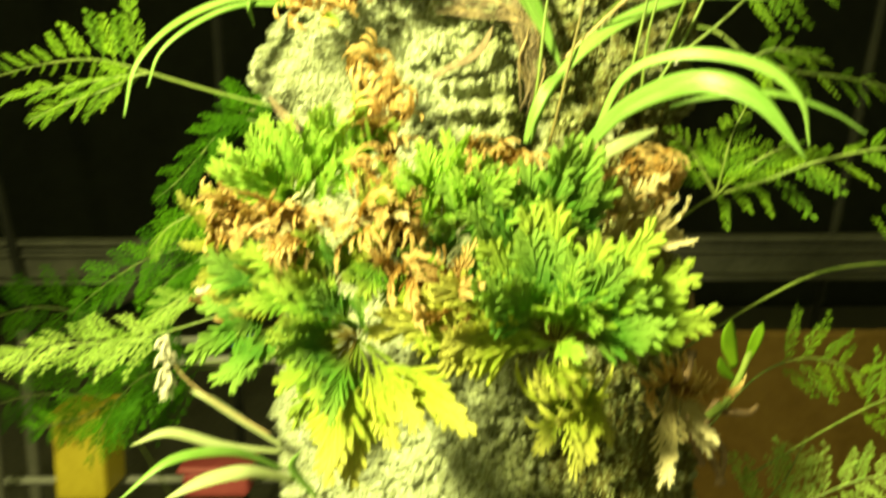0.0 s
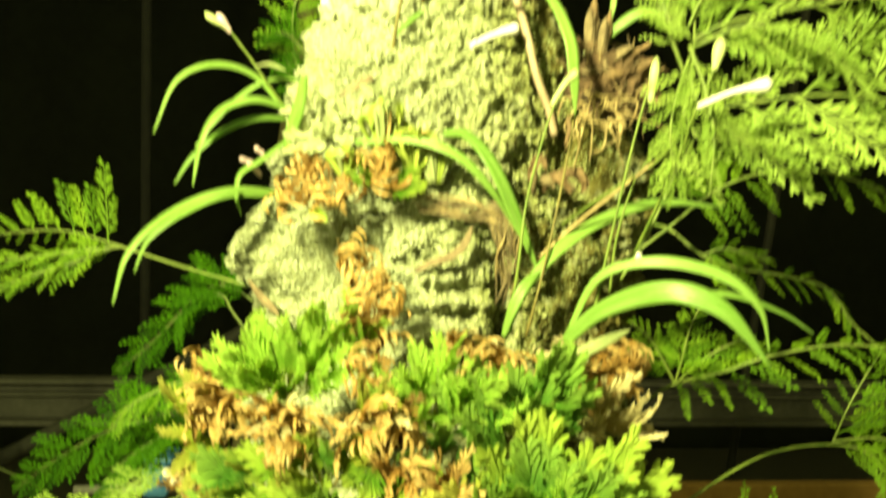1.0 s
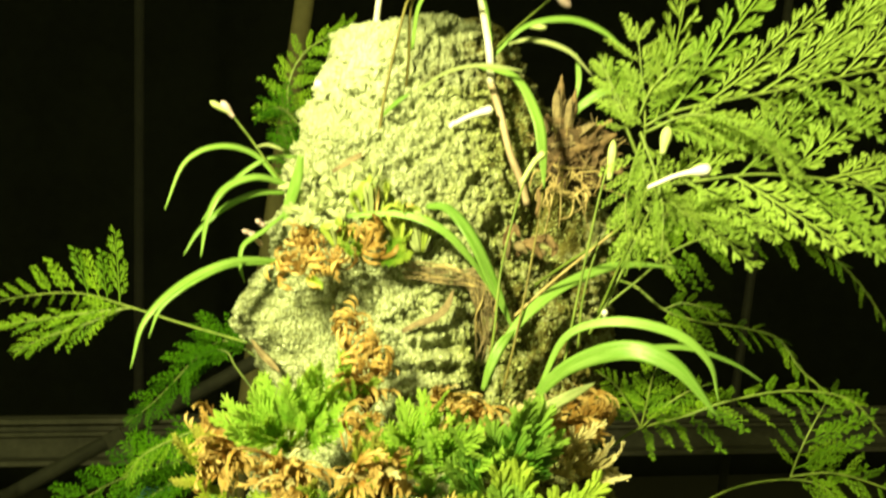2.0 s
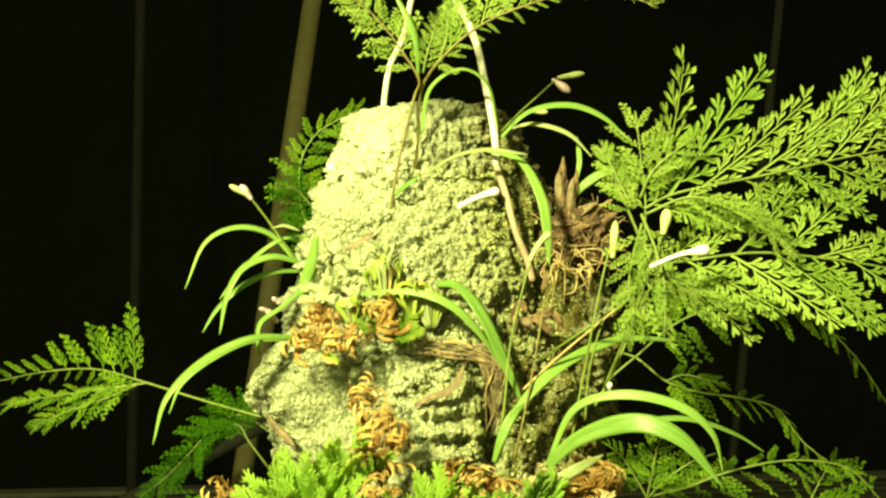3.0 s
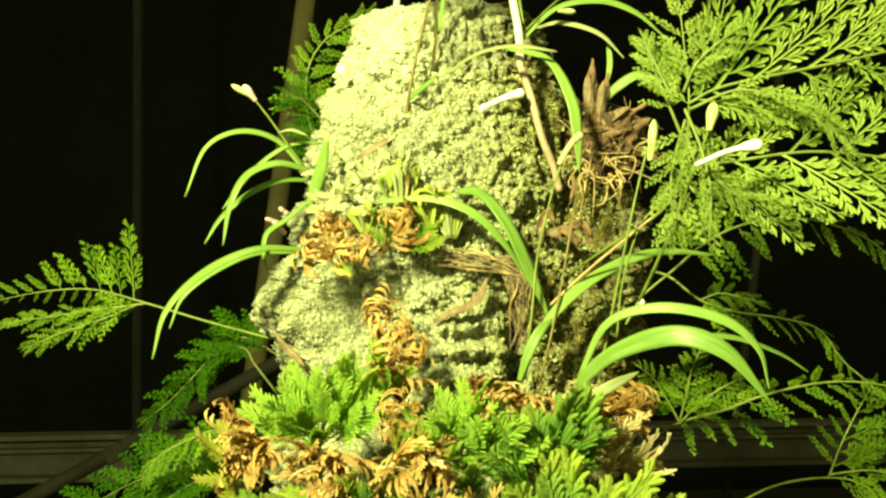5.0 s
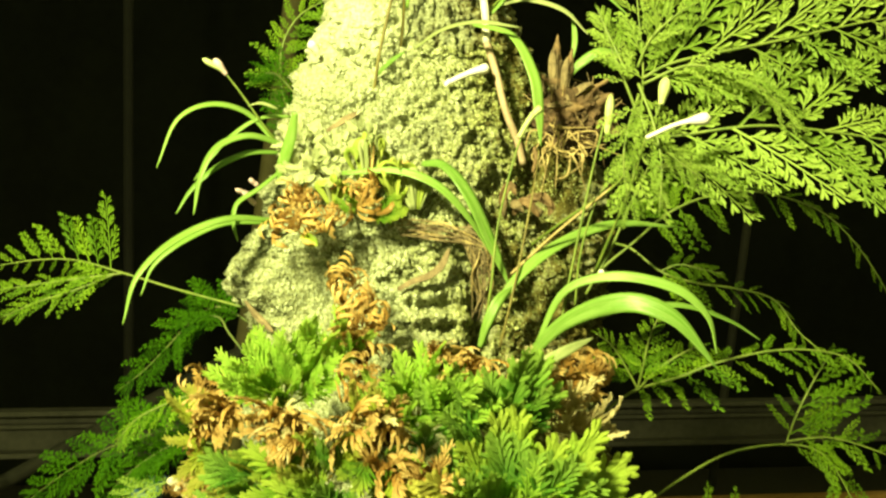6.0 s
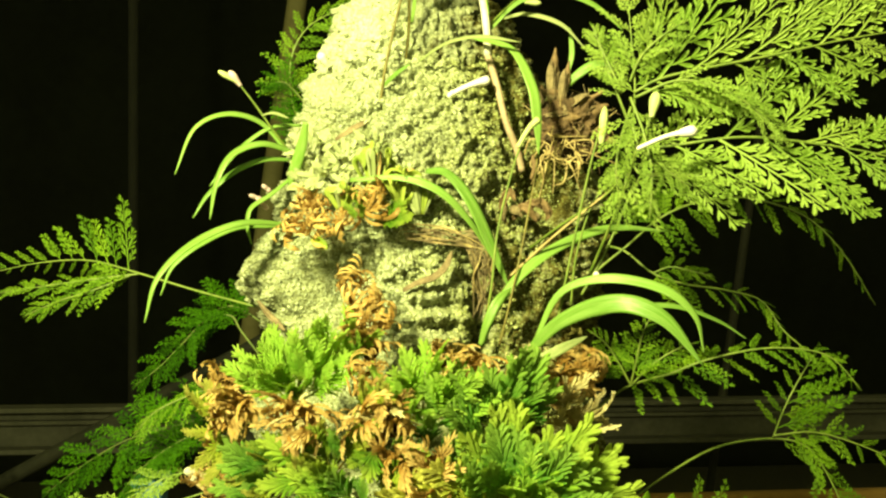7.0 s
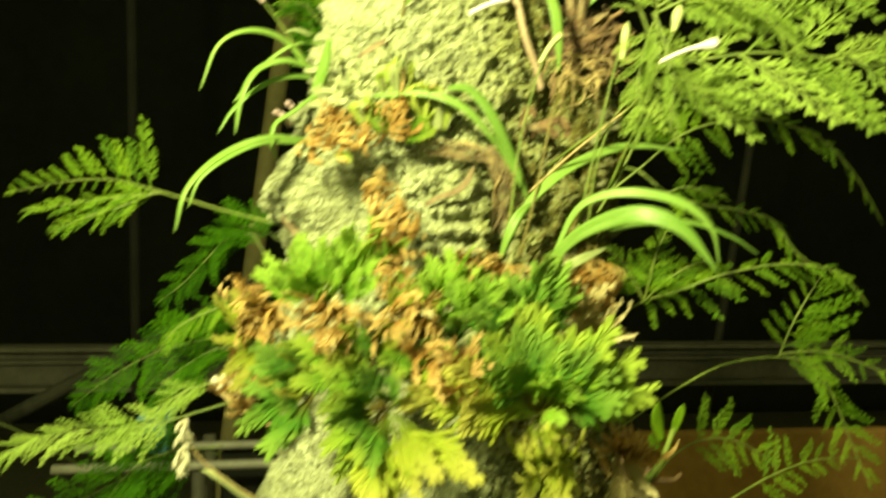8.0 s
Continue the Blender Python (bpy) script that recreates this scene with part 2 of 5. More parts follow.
for dull in (M_UNLIT, M_POST, M_BRACE, M_METAL, M_POLE, M_BOARD, M_FLOOR):
    dull.node_tree.nodes["Principled BSDF"].inputs["Specular IOR Level"].default_value = 0.28

# ---- mesh helpers ----


def mesh_of(name, verts, faces, material, smooth=True):
    me = bpy.data.meshes.new(name)
    me.from_pydata([tuple(v) for v in verts], [], faces)
    if smooth:
        me.polygons.foreach_set("use_smooth", [True] * len(me.polygons))
    me.materials.append(material)
    me.update()
    return me


def along_uv(me, places):
    """Keeps how far along a frond each corner lies."""
    uv = me.uv_layers.new(name="along").data
    for c in me.loops:
        uv[c.index].uv = (places[c.vertex_index], 0.5)
    return me


def thing(name, at, label, category, group="", kind=""):
    """An empty at a thing's base."""
    ob = new(name)
    ob.location = at
    ob.empty_display_size = 0.01
    return tagged(ob, label, category, group, kind)


def part(name, me, parent, m=None, label=""):
    """A mesh under a thing, at the world pose m."""
    ob = new(name, me)
    ob.parent = parent
    if parent.type == "EMPTY":
        ob.matrix_parent_inverse = Matrix.Translation(parent.location).inverted()
    else:
        ob.matrix_parent_inverse = (Matrix.Translation(parent.parent.location) @ parent.matrix_parent_inverse @ parent.matrix_basis).inverted()
    if m is not None:
        ob.matrix_basis = m
    if label:
        tagged(ob, label)
    return ob


def spline(points, n):
    """n + 1 places along a smooth line through the points (Catmull-Rom)."""
    p = [Vector(q) for q in points]
    p = [2 * p[0] - p[1], *p, 2 * p[-1] - p[-2]]
    out = []
    for k in range(n + 1):
        u = k / n * (len(p) - 3)
        i = min(int(u), len(p) - 4)
        s = u - i
        a, b, c, d = p[i : i + 4]
        out.append(0.5 * (2 * b + (c - a) * s + (2 * a - 5 * b + 4 * c - d) * s * s + (3 * b - a - 3 * c + d) * s**3))
    return out


def tangents(line):
    return [(line[min(k + 1, len(line) - 1)] - line[max(k - 1, 0)]).normalized() for k in range(len(line))]


def tube(name, points, radii, material, n=20, sides=8, knots=0.0):
    """A round stem, wire or root: radii from base to tip, knots its unevenness."""
    line = spline(points, n)
    verts, faces = [], []
    ref = Vector((0.3, -0.9, 0.31)).normalized()
    for k, (c, t) in enumerate(zip(line, tangents(line))):
        u = k / n * (len(radii) - 1)
        i = min(int(u), len(radii) - 2)
        r = radii[i] + (radii[i + 1] - radii[i]) * (u - i)
        r *= 1 + knots * noise.noise(c * 180)
        a = ref.cross(t)
        a = a.normalized() if a.length > 1e-4 else t.orthogonal()
        b = t.cross(a)
        verts += [c + r * (math.cos(q) * a + math.sin(q) * b) for q in (2 * math.pi * s / sides for s in range(sides))]
    for k in range(n):
        for s in range(sides):
            faces.append((k * sides + s, k * sides + (s + 1) % sides, (k + 1) * sides + (s + 1) % sides, (k + 1) * sides + s))
    faces += [tuple(range(sides - 1, -1, -1)), tuple(n * sides + s for s in range(sides))]
    return mesh_of(name, verts, faces, material)


def strap(name, points, width, material, roll=50, n=26, blunt=False, fold=0.20, thick=0.0004):
    """An arching strap leaf with a keel, a rounded base and a pointed tip."""
    line = spline(points, n)
    verts, faces = [], []
    hand = -1 if line[-1].x > line[0].x else 1
    for k, (c, t) in enumerate(zip(line, tangents(line))):
        u = k / n
        w = width * 0.5 * (0.40 + 0.60 * min(1, u / 0.42)) * (1 - max(0, (u - 0.62) / 0.38) ** (2.6 if blunt else 1.7)) + 0.0002
        flat = Vector((-t.z, 0, t.x)) if abs(t.y) < 0.95 else Vector((0, 0, 1))
        if flat.length < 0.05:
            flat = Vector((1, 0, 0))
        flat.normalize()
        depth = t.cross(flat).normalized()
        a = hand * radians(roll) + 0.25 * math.sin(3 * u + points[0][0] * 60)
        side = math.cos(a) * depth + math.sin(a) * flat
        up = side.cross(t).normalized()
        for lift in (thick, -thick):
            for s in (-1, -0.5, 0, 0.5, 1):
                verts.append(c + side * (s * w) + up * (abs(s) * fold * w + lift * (1 - 0.6 * abs(s))))
    for k in range(n):
        o, q = k * 10, (k + 1) * 10
        for s in range(4):
            faces.append((o + s, o + s + 1, q + s + 1, q + s))
            faces.append((o + 5 + s + 1, o + 5 + s, q + 5 + s, q + 5 + s + 1))
        faces.append((o + 5, o, q, q + 5))
        faces.append((o + 4, o + 9, q + 9, q + 4))
    e = n * 10
    faces += [(0, 5, 6, 7, 8, 9, 4, 3, 2, 1), (e, e + 1, e + 2, e + 3, e + 4, e + 9, e + 8, e + 7, e + 6, e + 5)]
    me = mesh_of(name, verts, faces, material)
    uv = me.uv_layers.new(name="blade").data
    for f in me.polygons:
        f.use_smooth = len({v % 10 < 5 for v in f.vertices}) == 1
        for c in f.loop_indices:
            v = me.loops[c].vertex_index
            uv[c].uv = (v % 5 / 4, v // 10 / n * 4)
    return me


def block(name, size, material, bevel=0.004):
    bm = bmesh.new()
    bmesh.ops.create_cube(bm, size=1)
    bmesh.ops.scale(bm, vec=size, verts=bm.verts)
    if bevel:
        bmesh.ops.bevel(bm, geom=bm.edges[:], offset=bevel, segments=2, affect="EDGES", profile=0.5)
    me = bpy.data.meshes.new(name)
    bm.to_mesh(me)
    bm.free()
    me.materials.append(material)
    return me


def bud(name, a, b, r0, r1, material, bend=0.0):
    """A closed flower from its stalk to its rounded head: a long tube with a swollen end, or a plain oval when short."""
    a, b = Vector(a), Vector(b)
    slender = (b - a).length > 9 * r1
    shape = [(0, r0), (0.5, r0 * 1.1), (0.68, r0 * 1.4), (0.79, r1 * 0.85), (0.88, r1), (0.95, r1 * 0.92), (0.985, r1 * 0.6), (1, r1 * 0.1)]
    if not slender:
        shape = [(0, r0), (0.2, r0 * 1.3), (0.42, r1 * 0.85), (0.62, r1), (0.80, r1 * 0.88), (0.93, r1 * 0.55), (1, r1 * 0.06)]
    n, sides = 22, 10
    mid = (a + b) / 2 + Vector((0, 0, bend))
    line = spline([a, mid, b], n)
    verts, faces = [], []
    for k, (c, t) in enumerate(zip(line, tangents(line))):
        r = float(np.interp(k / n, [q[0] for q in shape], [q[1] for q in shape]))
        u = t.orthogonal().normalized()
        w = t.cross(u)
        verts += [c + r * (1 + 0.06 * math.sin(3 * q)) * (math.cos(q) * u + math.sin(q) * w) for q in (2 * math.pi * j / sides for j in range(sides))]
    for k in range(n):
        for j in range(sides):
            faces.append((k * sides + j, k * sides + (j + 1) % sides, (k + 1) * sides + (j + 1) % sides, (k + 1) * sides + j))
    faces += [tuple(range(sides - 1, -1, -1)), tuple(n * sides + j for j in range(sides))]
    return mesh_of(name, verts, faces, material)


# ---- the place ----


def slab(name, at, size, material, label, category):
    ob = new(name, block(name, size, material, 0))
    ob.location = at
    return tagged(ob, label, category, kind="structure")


slab("floor", (0, 2, -0.05), (9, 9, 0.1), M_FLOOR, "pale gravel floor of a greenhouse at night", "floor")
# pale roof and three walls, out of view, added as reflectors for fill light
slab("ceiling", (0, 2, 4.45), (9, 9, 0.1), M_BOUNCE, "unseen pale roof added to bounce lamp light", "ceiling")
# added backdrop, its colour stands for the unlit greenhouse beyond
slab("wall_north", (0, 6.55, 2.2), (9.2, 0.1, 4.4), M_UNLIT, "added backdrop wall coloured near black for unlit distance", "wall")
slab("wall_south", (0, -2.55, 2.2), (9.2, 0.1, 4.4), M_BOUNCE, "unseen pale wall added to bounce lamp light", "wall")
slab("wall_west", (-4.55, 2, 2.2), (0.1, 9, 4.4), M_BOUNCE, "unseen pale wall added to bounce lamp light", "wall")
slab("wall_east", (4.55, 2, 2.2), (0.1, 9, 4.4), M_BOUNCE, "unseen pale wall added to bounce lamp light", "wall")


def rail_beam(x0, x1):
    """A ribbed metal sill beam on two feet."""
    ob = thing("sill_beam", ((x0 + x1) / 2, 2.62, 0), "dull grey ribbed metal beam across the greenhouse", "beam", kind="structure")
    w = x1 - x0
    part("beam_web", block("beam_web", (w, 0.03, 0.125), M_METAL), ob, pose((x0 + x1) / 2, 2.64, 1.028))
    for z, h, d in ((1.084, 0.014, 0.05), (1.045, 0.012, 0.03), (0.968, 0.014, 0.06)):
        part("rib", block("rib", (w, d, h), M_METAL, 0.002), ob, pose((x0 + x1) / 2, 2.62 - d / 2, z))
    for x in (x0 + 0.1, x1 - 0.1):
        part("foot", block("foot", (0.06, 0.05, 0.96), M_BRACE), ob, pose(x, 2.66, 0.48))


rail_beam(-2.4, 2.6)


def upright(name, a, b, r, material, label, category="post"):
    ob = thing(name, a, label, category, kind="structure")
    part("shaft", tube("shaft", [a, (Vector(a) + Vector(b)) / 2, b], [r, r], material, 6, 14), ob)
    part("collar", tube("collar", [Vector(a), Vector(a) + Vector((0, 0, 0.02)), Vector(a) + Vector((0, 0, 0.04))], [r * 1.6, r * 1.5], M_BRACE, 3, 14), ob)
    return ob


upright("post", (-0.60, 2.56, 0), (-0.667, 2.56, 4.4), 0.014, M_POST, "thin grey upright post of the greenhouse frame")
upright("post", (1.062, 2.70, 0), (1.731, 2.70, 4.4), 0.014, M_BRACE, "thin dark leaning rod of the greenhouse frame")
upright("post", (-1.075, 2.56, 0), (-1.81, 2.56, 4.4), 0.014, M_POST, "thin grey leaning post of the greenhouse frame")
upright("pole", (-0.422, 2.2, 0), (0.136, 2.2, 4.4), 0.025, M_POLE, "leaning olive-grey pole of the greenhouse frame", "pole")
brace = thing("brace", (-0.9, 1.8, 0.95), "dark diagonal metal brace of the greenhouse frame", "brace", kind="structure")
part("bar", tube("bar", [(-1.25, 1.8, 0.755), (-0.5, 1.8, 1.168), (0.05, 1.8, 1.47)], [0.015, 0.015], M_BRACE, 6, 12), brace)
part("bracket", block("bracket", (0.04, 0.034, 0.034), M_BRACE), brace, pose(-0.49, 1.8, 1.17, 0, -29, 0))

board = thing("bench_board", (1.05, 1.5, 0), "reddish brown wooden side board of a bench", "bench")
part("plank", block("plank", (1.6, 0.03, 0.36), M_BOARD, 0.006), board, pose(1.07, 1.5, 0.895))
part("plank", block("plank", (1.6, 0.028, 0.34), M_BOARD, 0.006), board, pose(1.07, 1.502, 0.54))
for x in (0.35, 1.75):
    part("leg", block("leg", (0.06, 0.05, 1.0), M_BOARD, 0.004), board, pose(x, 1.54, 0.5))

rack = thing("plant_rack", (-0.45, 1.6, 0), "grey metal plant rack with white shelf bars", "rack")
for z in (1.0, 0.70):
    for y in (1.6, 1.75):
        part("shelf_bar", tube("shelf_bar", [(-0.56 if z > 0.9 else -0.95, y, z), (-0.3, y, z + 0.002), (0.1, y, z + 0.006)], [0.009, 0.009], M_RAIL, 6, 10), rack)
for x in (-0.86, -0.30):
    for y in (1.62, 1.77):
        part("leg", tube("leg", [(x, y, 0), (x, y, 0.6), (x, y, 1.02)], [0.013, 0.013], M_METAL, 6, 10), rack)
part("sheet", block("sheet", (0.36, 0.01, 0.28), M_POST, 0.002), rack, pose(-0.1, 1.80, 0.85))


def tub(at, size, material, label):
    """A small plastic tub with a rolled rim."""
    ob = thing("plastic_tub", at, label, "tub", "tubs on the rack")
    x, y, z = at
    w, d, h = size
    part("body", block("body", (w, d, h), material, 0.012), ob, pose(x, y, z + h / 2))
    part("rim", block("rim", (w + 0.014, d + 0.014, 0.014), material, 0.006), ob, pose(x, y, z + h))


tub((-0.70, 1.675, 0.713), (0.10, 0.12, 0.17), M_YELLOW, "yellow plastic tub on a metal rack")
tub((-0.44, 1.675, 0.713), (0.13, 0.10, 0.06), M_RED, "red plastic tub on a metal rack")
tub((-0.385, 1.675, 1.013), (0.05, 0.08, 0.07), M_BLUE, "blue plastic tub on a metal rack")

# ---- the bark-covered log ----
# height, left edge and right edge of the log, and how far it reaches to the front
LOG = [
    (1.12, -0.090, 0.140, 0.122),
    (1.26, -0.084, 0.134, 0.124),
    (1.34, -0.082, 0.126, 0.122),
    (1.39, -0.080, 0.120, 0.116),
    (1.43, -0.075, 0.118, 0.104),
    (1.46, -0.078, 0.124, 0.098),
    (1.49, -0.080, 0.126, 0.096),
    (1.527, -0.069, 0.123, 0.094),
    (1.552, -0.054, 0.112, 0.086),
    (1.584, -0.053, 0.095, 0.074),
    (1.617, -0.043, 0.082, 0.064),
    (1.634, -0.034, 0.074, 0.058),
    (1.641, -0.028, 0.066, 0.052),
    (1.646, -0.012, 0.046, 0.034),
]
LOG_Y = 0.472
# bumps and hollows on the front: x, z, width, height, outward
BUMPS = [
    (*(-0.0680, 1.481), 0.017, 0.019, 0.013),
    (*(-0.0711, 1.4629), 0.012, 0.012, 0.006),
    (*(-0.0455, 1.470), 0.007, 0.014, -0.016),
    (*(-0.0240, 1.4880), 0.014, 0.009, -0.013),
    (*(-0.0640, 1.4570), 0.022, 0.0035, -0.005),
    (*(0.0041, 1.4836), 0.022, 0.012, 0.007),
    (*(0.0099, 1.4669), 0.024, 0.006, 0.010),
    (*(0.0086, 1.4613), 0.026, 0.003, -0.007),
    (*(0.0114, 1.4562), 0.024, 0.006, 0.011),
    (*(0.0087, 1.4501), 0.026, 0.003, -0.007),
    (*(0.0087, 1.4445), 0.022, 0.006, 0.012),
    (*(0.0088, 1.4383), 0.026, 0.004, -0.006),
    (*(0.037, 1.4582), 0.006, 0.026, -0.016),
    (*(-0.0512, 1.4480), 0.018, 0.010, 0.007),
    (*(-0.0419, 1.5537), 0.014, 0.020, 0.009),
    (*(-0.0241, 1.6054), 0.016, 0.028, 0.008),
    (*(0.0058, 1.5685), 0.010, 0.030, 0.006),
    (*(0.0007, 1.607), 0.007, 0.040, -0.008),
    (*(0.0302, 1.5541), 0.016, 0.030, 0.006),
    (*(0.055, 1.5901), 0.008, 0.040, -0.007),
    (*(0.08, 1.4881), 0.020, 0.030, 0.006),
    (*(0.0673, 1.5215), 0.012, 0.016, -0.010),
    (*(0.101, 1.5081), 0.012, 0.030, 0.006),
]


def log_surface(n_round, n_high):
    zs = np.linspace(LOG[0][0], LOG[-1][0], n_high)
    rows = np.array(LOG)
    left, right, front = (np.interp(zs, rows[:, 0], rows[:, k]) for k in (1, 2, 3))
    verts = []
    for k, z in enumerate(zs):
        cx, rx, ry = (left[k] + right[k]) / 2, (right[k] - left[k]) / 2, front[k]
        for s in range(n_round):
            f = 2 * math.pi * s / n_round
            a = f - 0.55 * math.sin(f) - math.pi / 2
            d = Vector((math.cos(a), math.sin(a), 0))
            p = Vector((cx + rx * d.x, LOG_Y + ry * d.y, z))
            # broad lumps, crumbly clumps and the grains of the crust
            clump = noise.voronoi(p * 120 + noise.noise_vector(p * 70) * 0.8)[0]
            ridge = abs(noise.noise(Vector((p.x * 80, p.y * 80, p.z * 55)))) + 0.5 * abs(noise.noise(Vector((p.x * 190, p.y * 190, p.z * 150))))
            push = 0.009 * noise.fractal(p * 22, 0.8, 2.1, 3) + 0.006 * noise.fractal(p * 75, 0.7, 2.1, 4) + 0.007 * (min(ridge, 0.42) - 0.33)
            push += 0.0010 * (0.45 - clump[0]) + 0.0022 * min(0, clump[1] - clump[0] - 0.16) + 0.0032 * noise.fractal(p * 270, 0.6, 2.2, 3) + 0.0017 * noise.fractal(p * 560, 0.6, 2.2, 2)
            if d.y < 0.35:
                for bx, bz, wx, wz, amp in BUMPS:
                    q = ((p.x - bx) / wx) ** 2 + ((z - bz) / wz) ** 2
                    if q < 9:
                        push += amp * math.exp(-q)
            verts.append(p + d * push + Vector((0, 0, 0.004 * noise.noise(p * 60))))
    faces = []
    for k in range(n_high - 1):
        for s in range(n_round):
            e = (s + 1) % n_round
            faces.append((k * n_round + s, k * n_round + e, (k + 1) * n_round + e, (k + 1) * n_round + s))
    top = (n_high - 1) * n_round
    faces.append(tuple(range(top, top + n_round)))
    faces.append(tuple(range(n_round - 1, -1, -1)))
    return verts, faces


log_verts, log_faces = log_surface(480, 540)
bark_log = thing("bark_log", (0.02, LOG_Y, LOG[0][0]), "hanging bark log crusted with pale green lichen and moss", "log")
log_mesh = mesh_of("trunk", log_verts, log_faces, M_BARK)
part("trunk", log_mesh, bark_log)


def lichen_crust(count):
    """Small raised grains strewn over the side of the log that carries lichen."""
    rnd = random.Random(5)
    quads = [f for f in log_mesh.polygons if len(f.vertices) == 4 and f.center.y < LOG_Y + 0.03]
    verts, faces = [], []
    while len(faces) < count * 6:
        f = rnd.choice(quads)
        c = f.center
        cover = noise.noise(c * 45) + 0.6 * noise.noise(c * 140) - max(0, c.x - 0.015) * 9.5 + 0.75 + max(0, 0.02 - c.x) * 5
        # the crown of the log is bare brown fibre on one side
        cover -= 1.6 * min(1, max(0, (c.z - 1.592) / 0.02)) * min(1, max(0, (c.x + 0.004) / 0.014))
        if cover < rnd.uniform(-0.25, 0.3):
            continue
        nrm = (f.normal + Vector((rnd.uniform(-0.55, 0.55), rnd.uniform(-0.55, 0.55), rnd.uniform(-0.4, 0.7)))).normalized()
        a = nrm.orthogonal().normalized()
        b = nrm.cross(a)
        r = rnd.uniform(0.0003, 0.0007) if rnd.random() < 0.9 else rnd.uniform(0.0007, 0.0011)
        o = len(verts)
        verts.append(c + nrm * r * rnd.uniform(0.5, 2.0))
        spin = rnd.uniform(0, 6)
        for s in range(6):
            q = spin + s * math.pi / 3
            rr = r * rnd.uniform(0.6, 1.25)
            verts.append(c + a * rr * math.cos(q) + b * rr * math.sin(q) + nrm * rnd.uniform(-0.3, 0.25) * r)
        faces += [(o, o + 1 + s, o + 1 + (s + 1) % 6) for s in range(6)]
    return mesh_of("lichen", verts, faces, M_FLAKE, True)


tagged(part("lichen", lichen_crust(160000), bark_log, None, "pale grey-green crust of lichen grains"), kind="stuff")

# loose strips of bark
def bark_strip(points, width):
    part("bark_strip", strap("bark_strip", [Vector(q) + Vector((0, 0.004, 0)) for q in points], width, M_STRIP, 48, 20, True, 0.6, 0.0004), bark_log, None, "curled brown strip of bare bark")


bark_strip([(-0.0027, 0.362, 1.4691), (0.0040, 0.357, 1.4725), (0.0120, 0.352, 1.4753), (0.0181, 0.352, 1.4809), (0.0213, 0.357, 1.4895)], 0.0048)
bark_strip([(-0.0783, 0.400, 1.4628), (-0.0725, 0.395, 1.4557), (-0.0629, 0.390, 1.4474)], 0.0035)
bark_strip([(-0.0372, 0.395, 1.5498), (-0.0271, 0.392, 1.5555), (-0.0183, 0.395, 1.5607)], 0.0035)
bark_strip([(0.0347, 0.400, 1.5603), (0.0454, 0.400, 1.5698), (0.0554, 0.404, 1.5694)], 0.003)

# stringy inner bark torn loose along a crack
fibre_rnd = random.Random(12)
for k in range(46):
    shift = [Vector((fibre_rnd.uniform(-1, 1) * 0.006, fibre_rnd.uniform(-0.003, 0.001), fibre_rnd.uniform(-1, 1) * 0.005)) for q in range(4)]
    run = [(0.0004, 0.366, 1.4989), (0.0171, 0.360, 1.4964), (0.0332, 0.360, 1.4934), (0.0365, 0.362, 1.4820)] if k % 2 else [(0.0318, 0.362, 1.4972), (0.0350, 0.360, 1.4877), (0.0374, 0.364, 1.4748), (0.0378, 0.370, 1.4587)]
    part("bark_fibre", tube("bark_fibre", [Vector(q) + s for q, s in zip(run, shift)], [0.0002, 0.0004, 0.0002], fibre_rnd.choice((M_STRIP, M_STRIP, M_ROOT)), 14, 5, 0.8), bark_log)

# ---- hanging wire ----
wire = thing("hanging_wire", (0.0556, 0.395, 1.5148), "white coated wire loop hanging up the log", "wire")
part("wire_strand", tube("wire_strand", [(0.0627, 0.388, 1.5335), (0.0592, 0.386, 1.5453), (0.0527, 0.384, 1.5600), (0.0489, 0.388, 1.5789), (0.0448, 0.395, 1.5973)], [0.0019, 0.0019], M_WIRE_BROWN, 24, 10, 0.12), wire, None, "brown lower length of wire")
part("wire_strand", tube("wire_strand", [(0.0448, 0.395, 1.5973), (0.0438, 0.396, 1.6170), (0.0410, 0.410, 1.6510), (0.0370, 0.420, 1.6790), (0.0280, 0.435, 1.7080), (0.0180, 0.455, 1.7320), (0.0110, 0.480, 1.7390), (0.0060, 0.495, 1.7310), (0.0010, 0.500, 1.7070), (-0.0080, 0.505, 1.6870), (-0.0120, 0.505, 1.6590), (-0.0130, 0.500, 1.6350)], [0.0021, 0.0021], M_WIRE, 70, 10, 0.06), wire)
part("suspension", tube("suspension", [(0.0150, 0.466, 1.7380), (0.016, 0.467, 2.6), (0.016, 0.467, 4.4)], [0.0014, 0.0014], M_WIRE, 8, 8), wire)

# ---- ferns ----


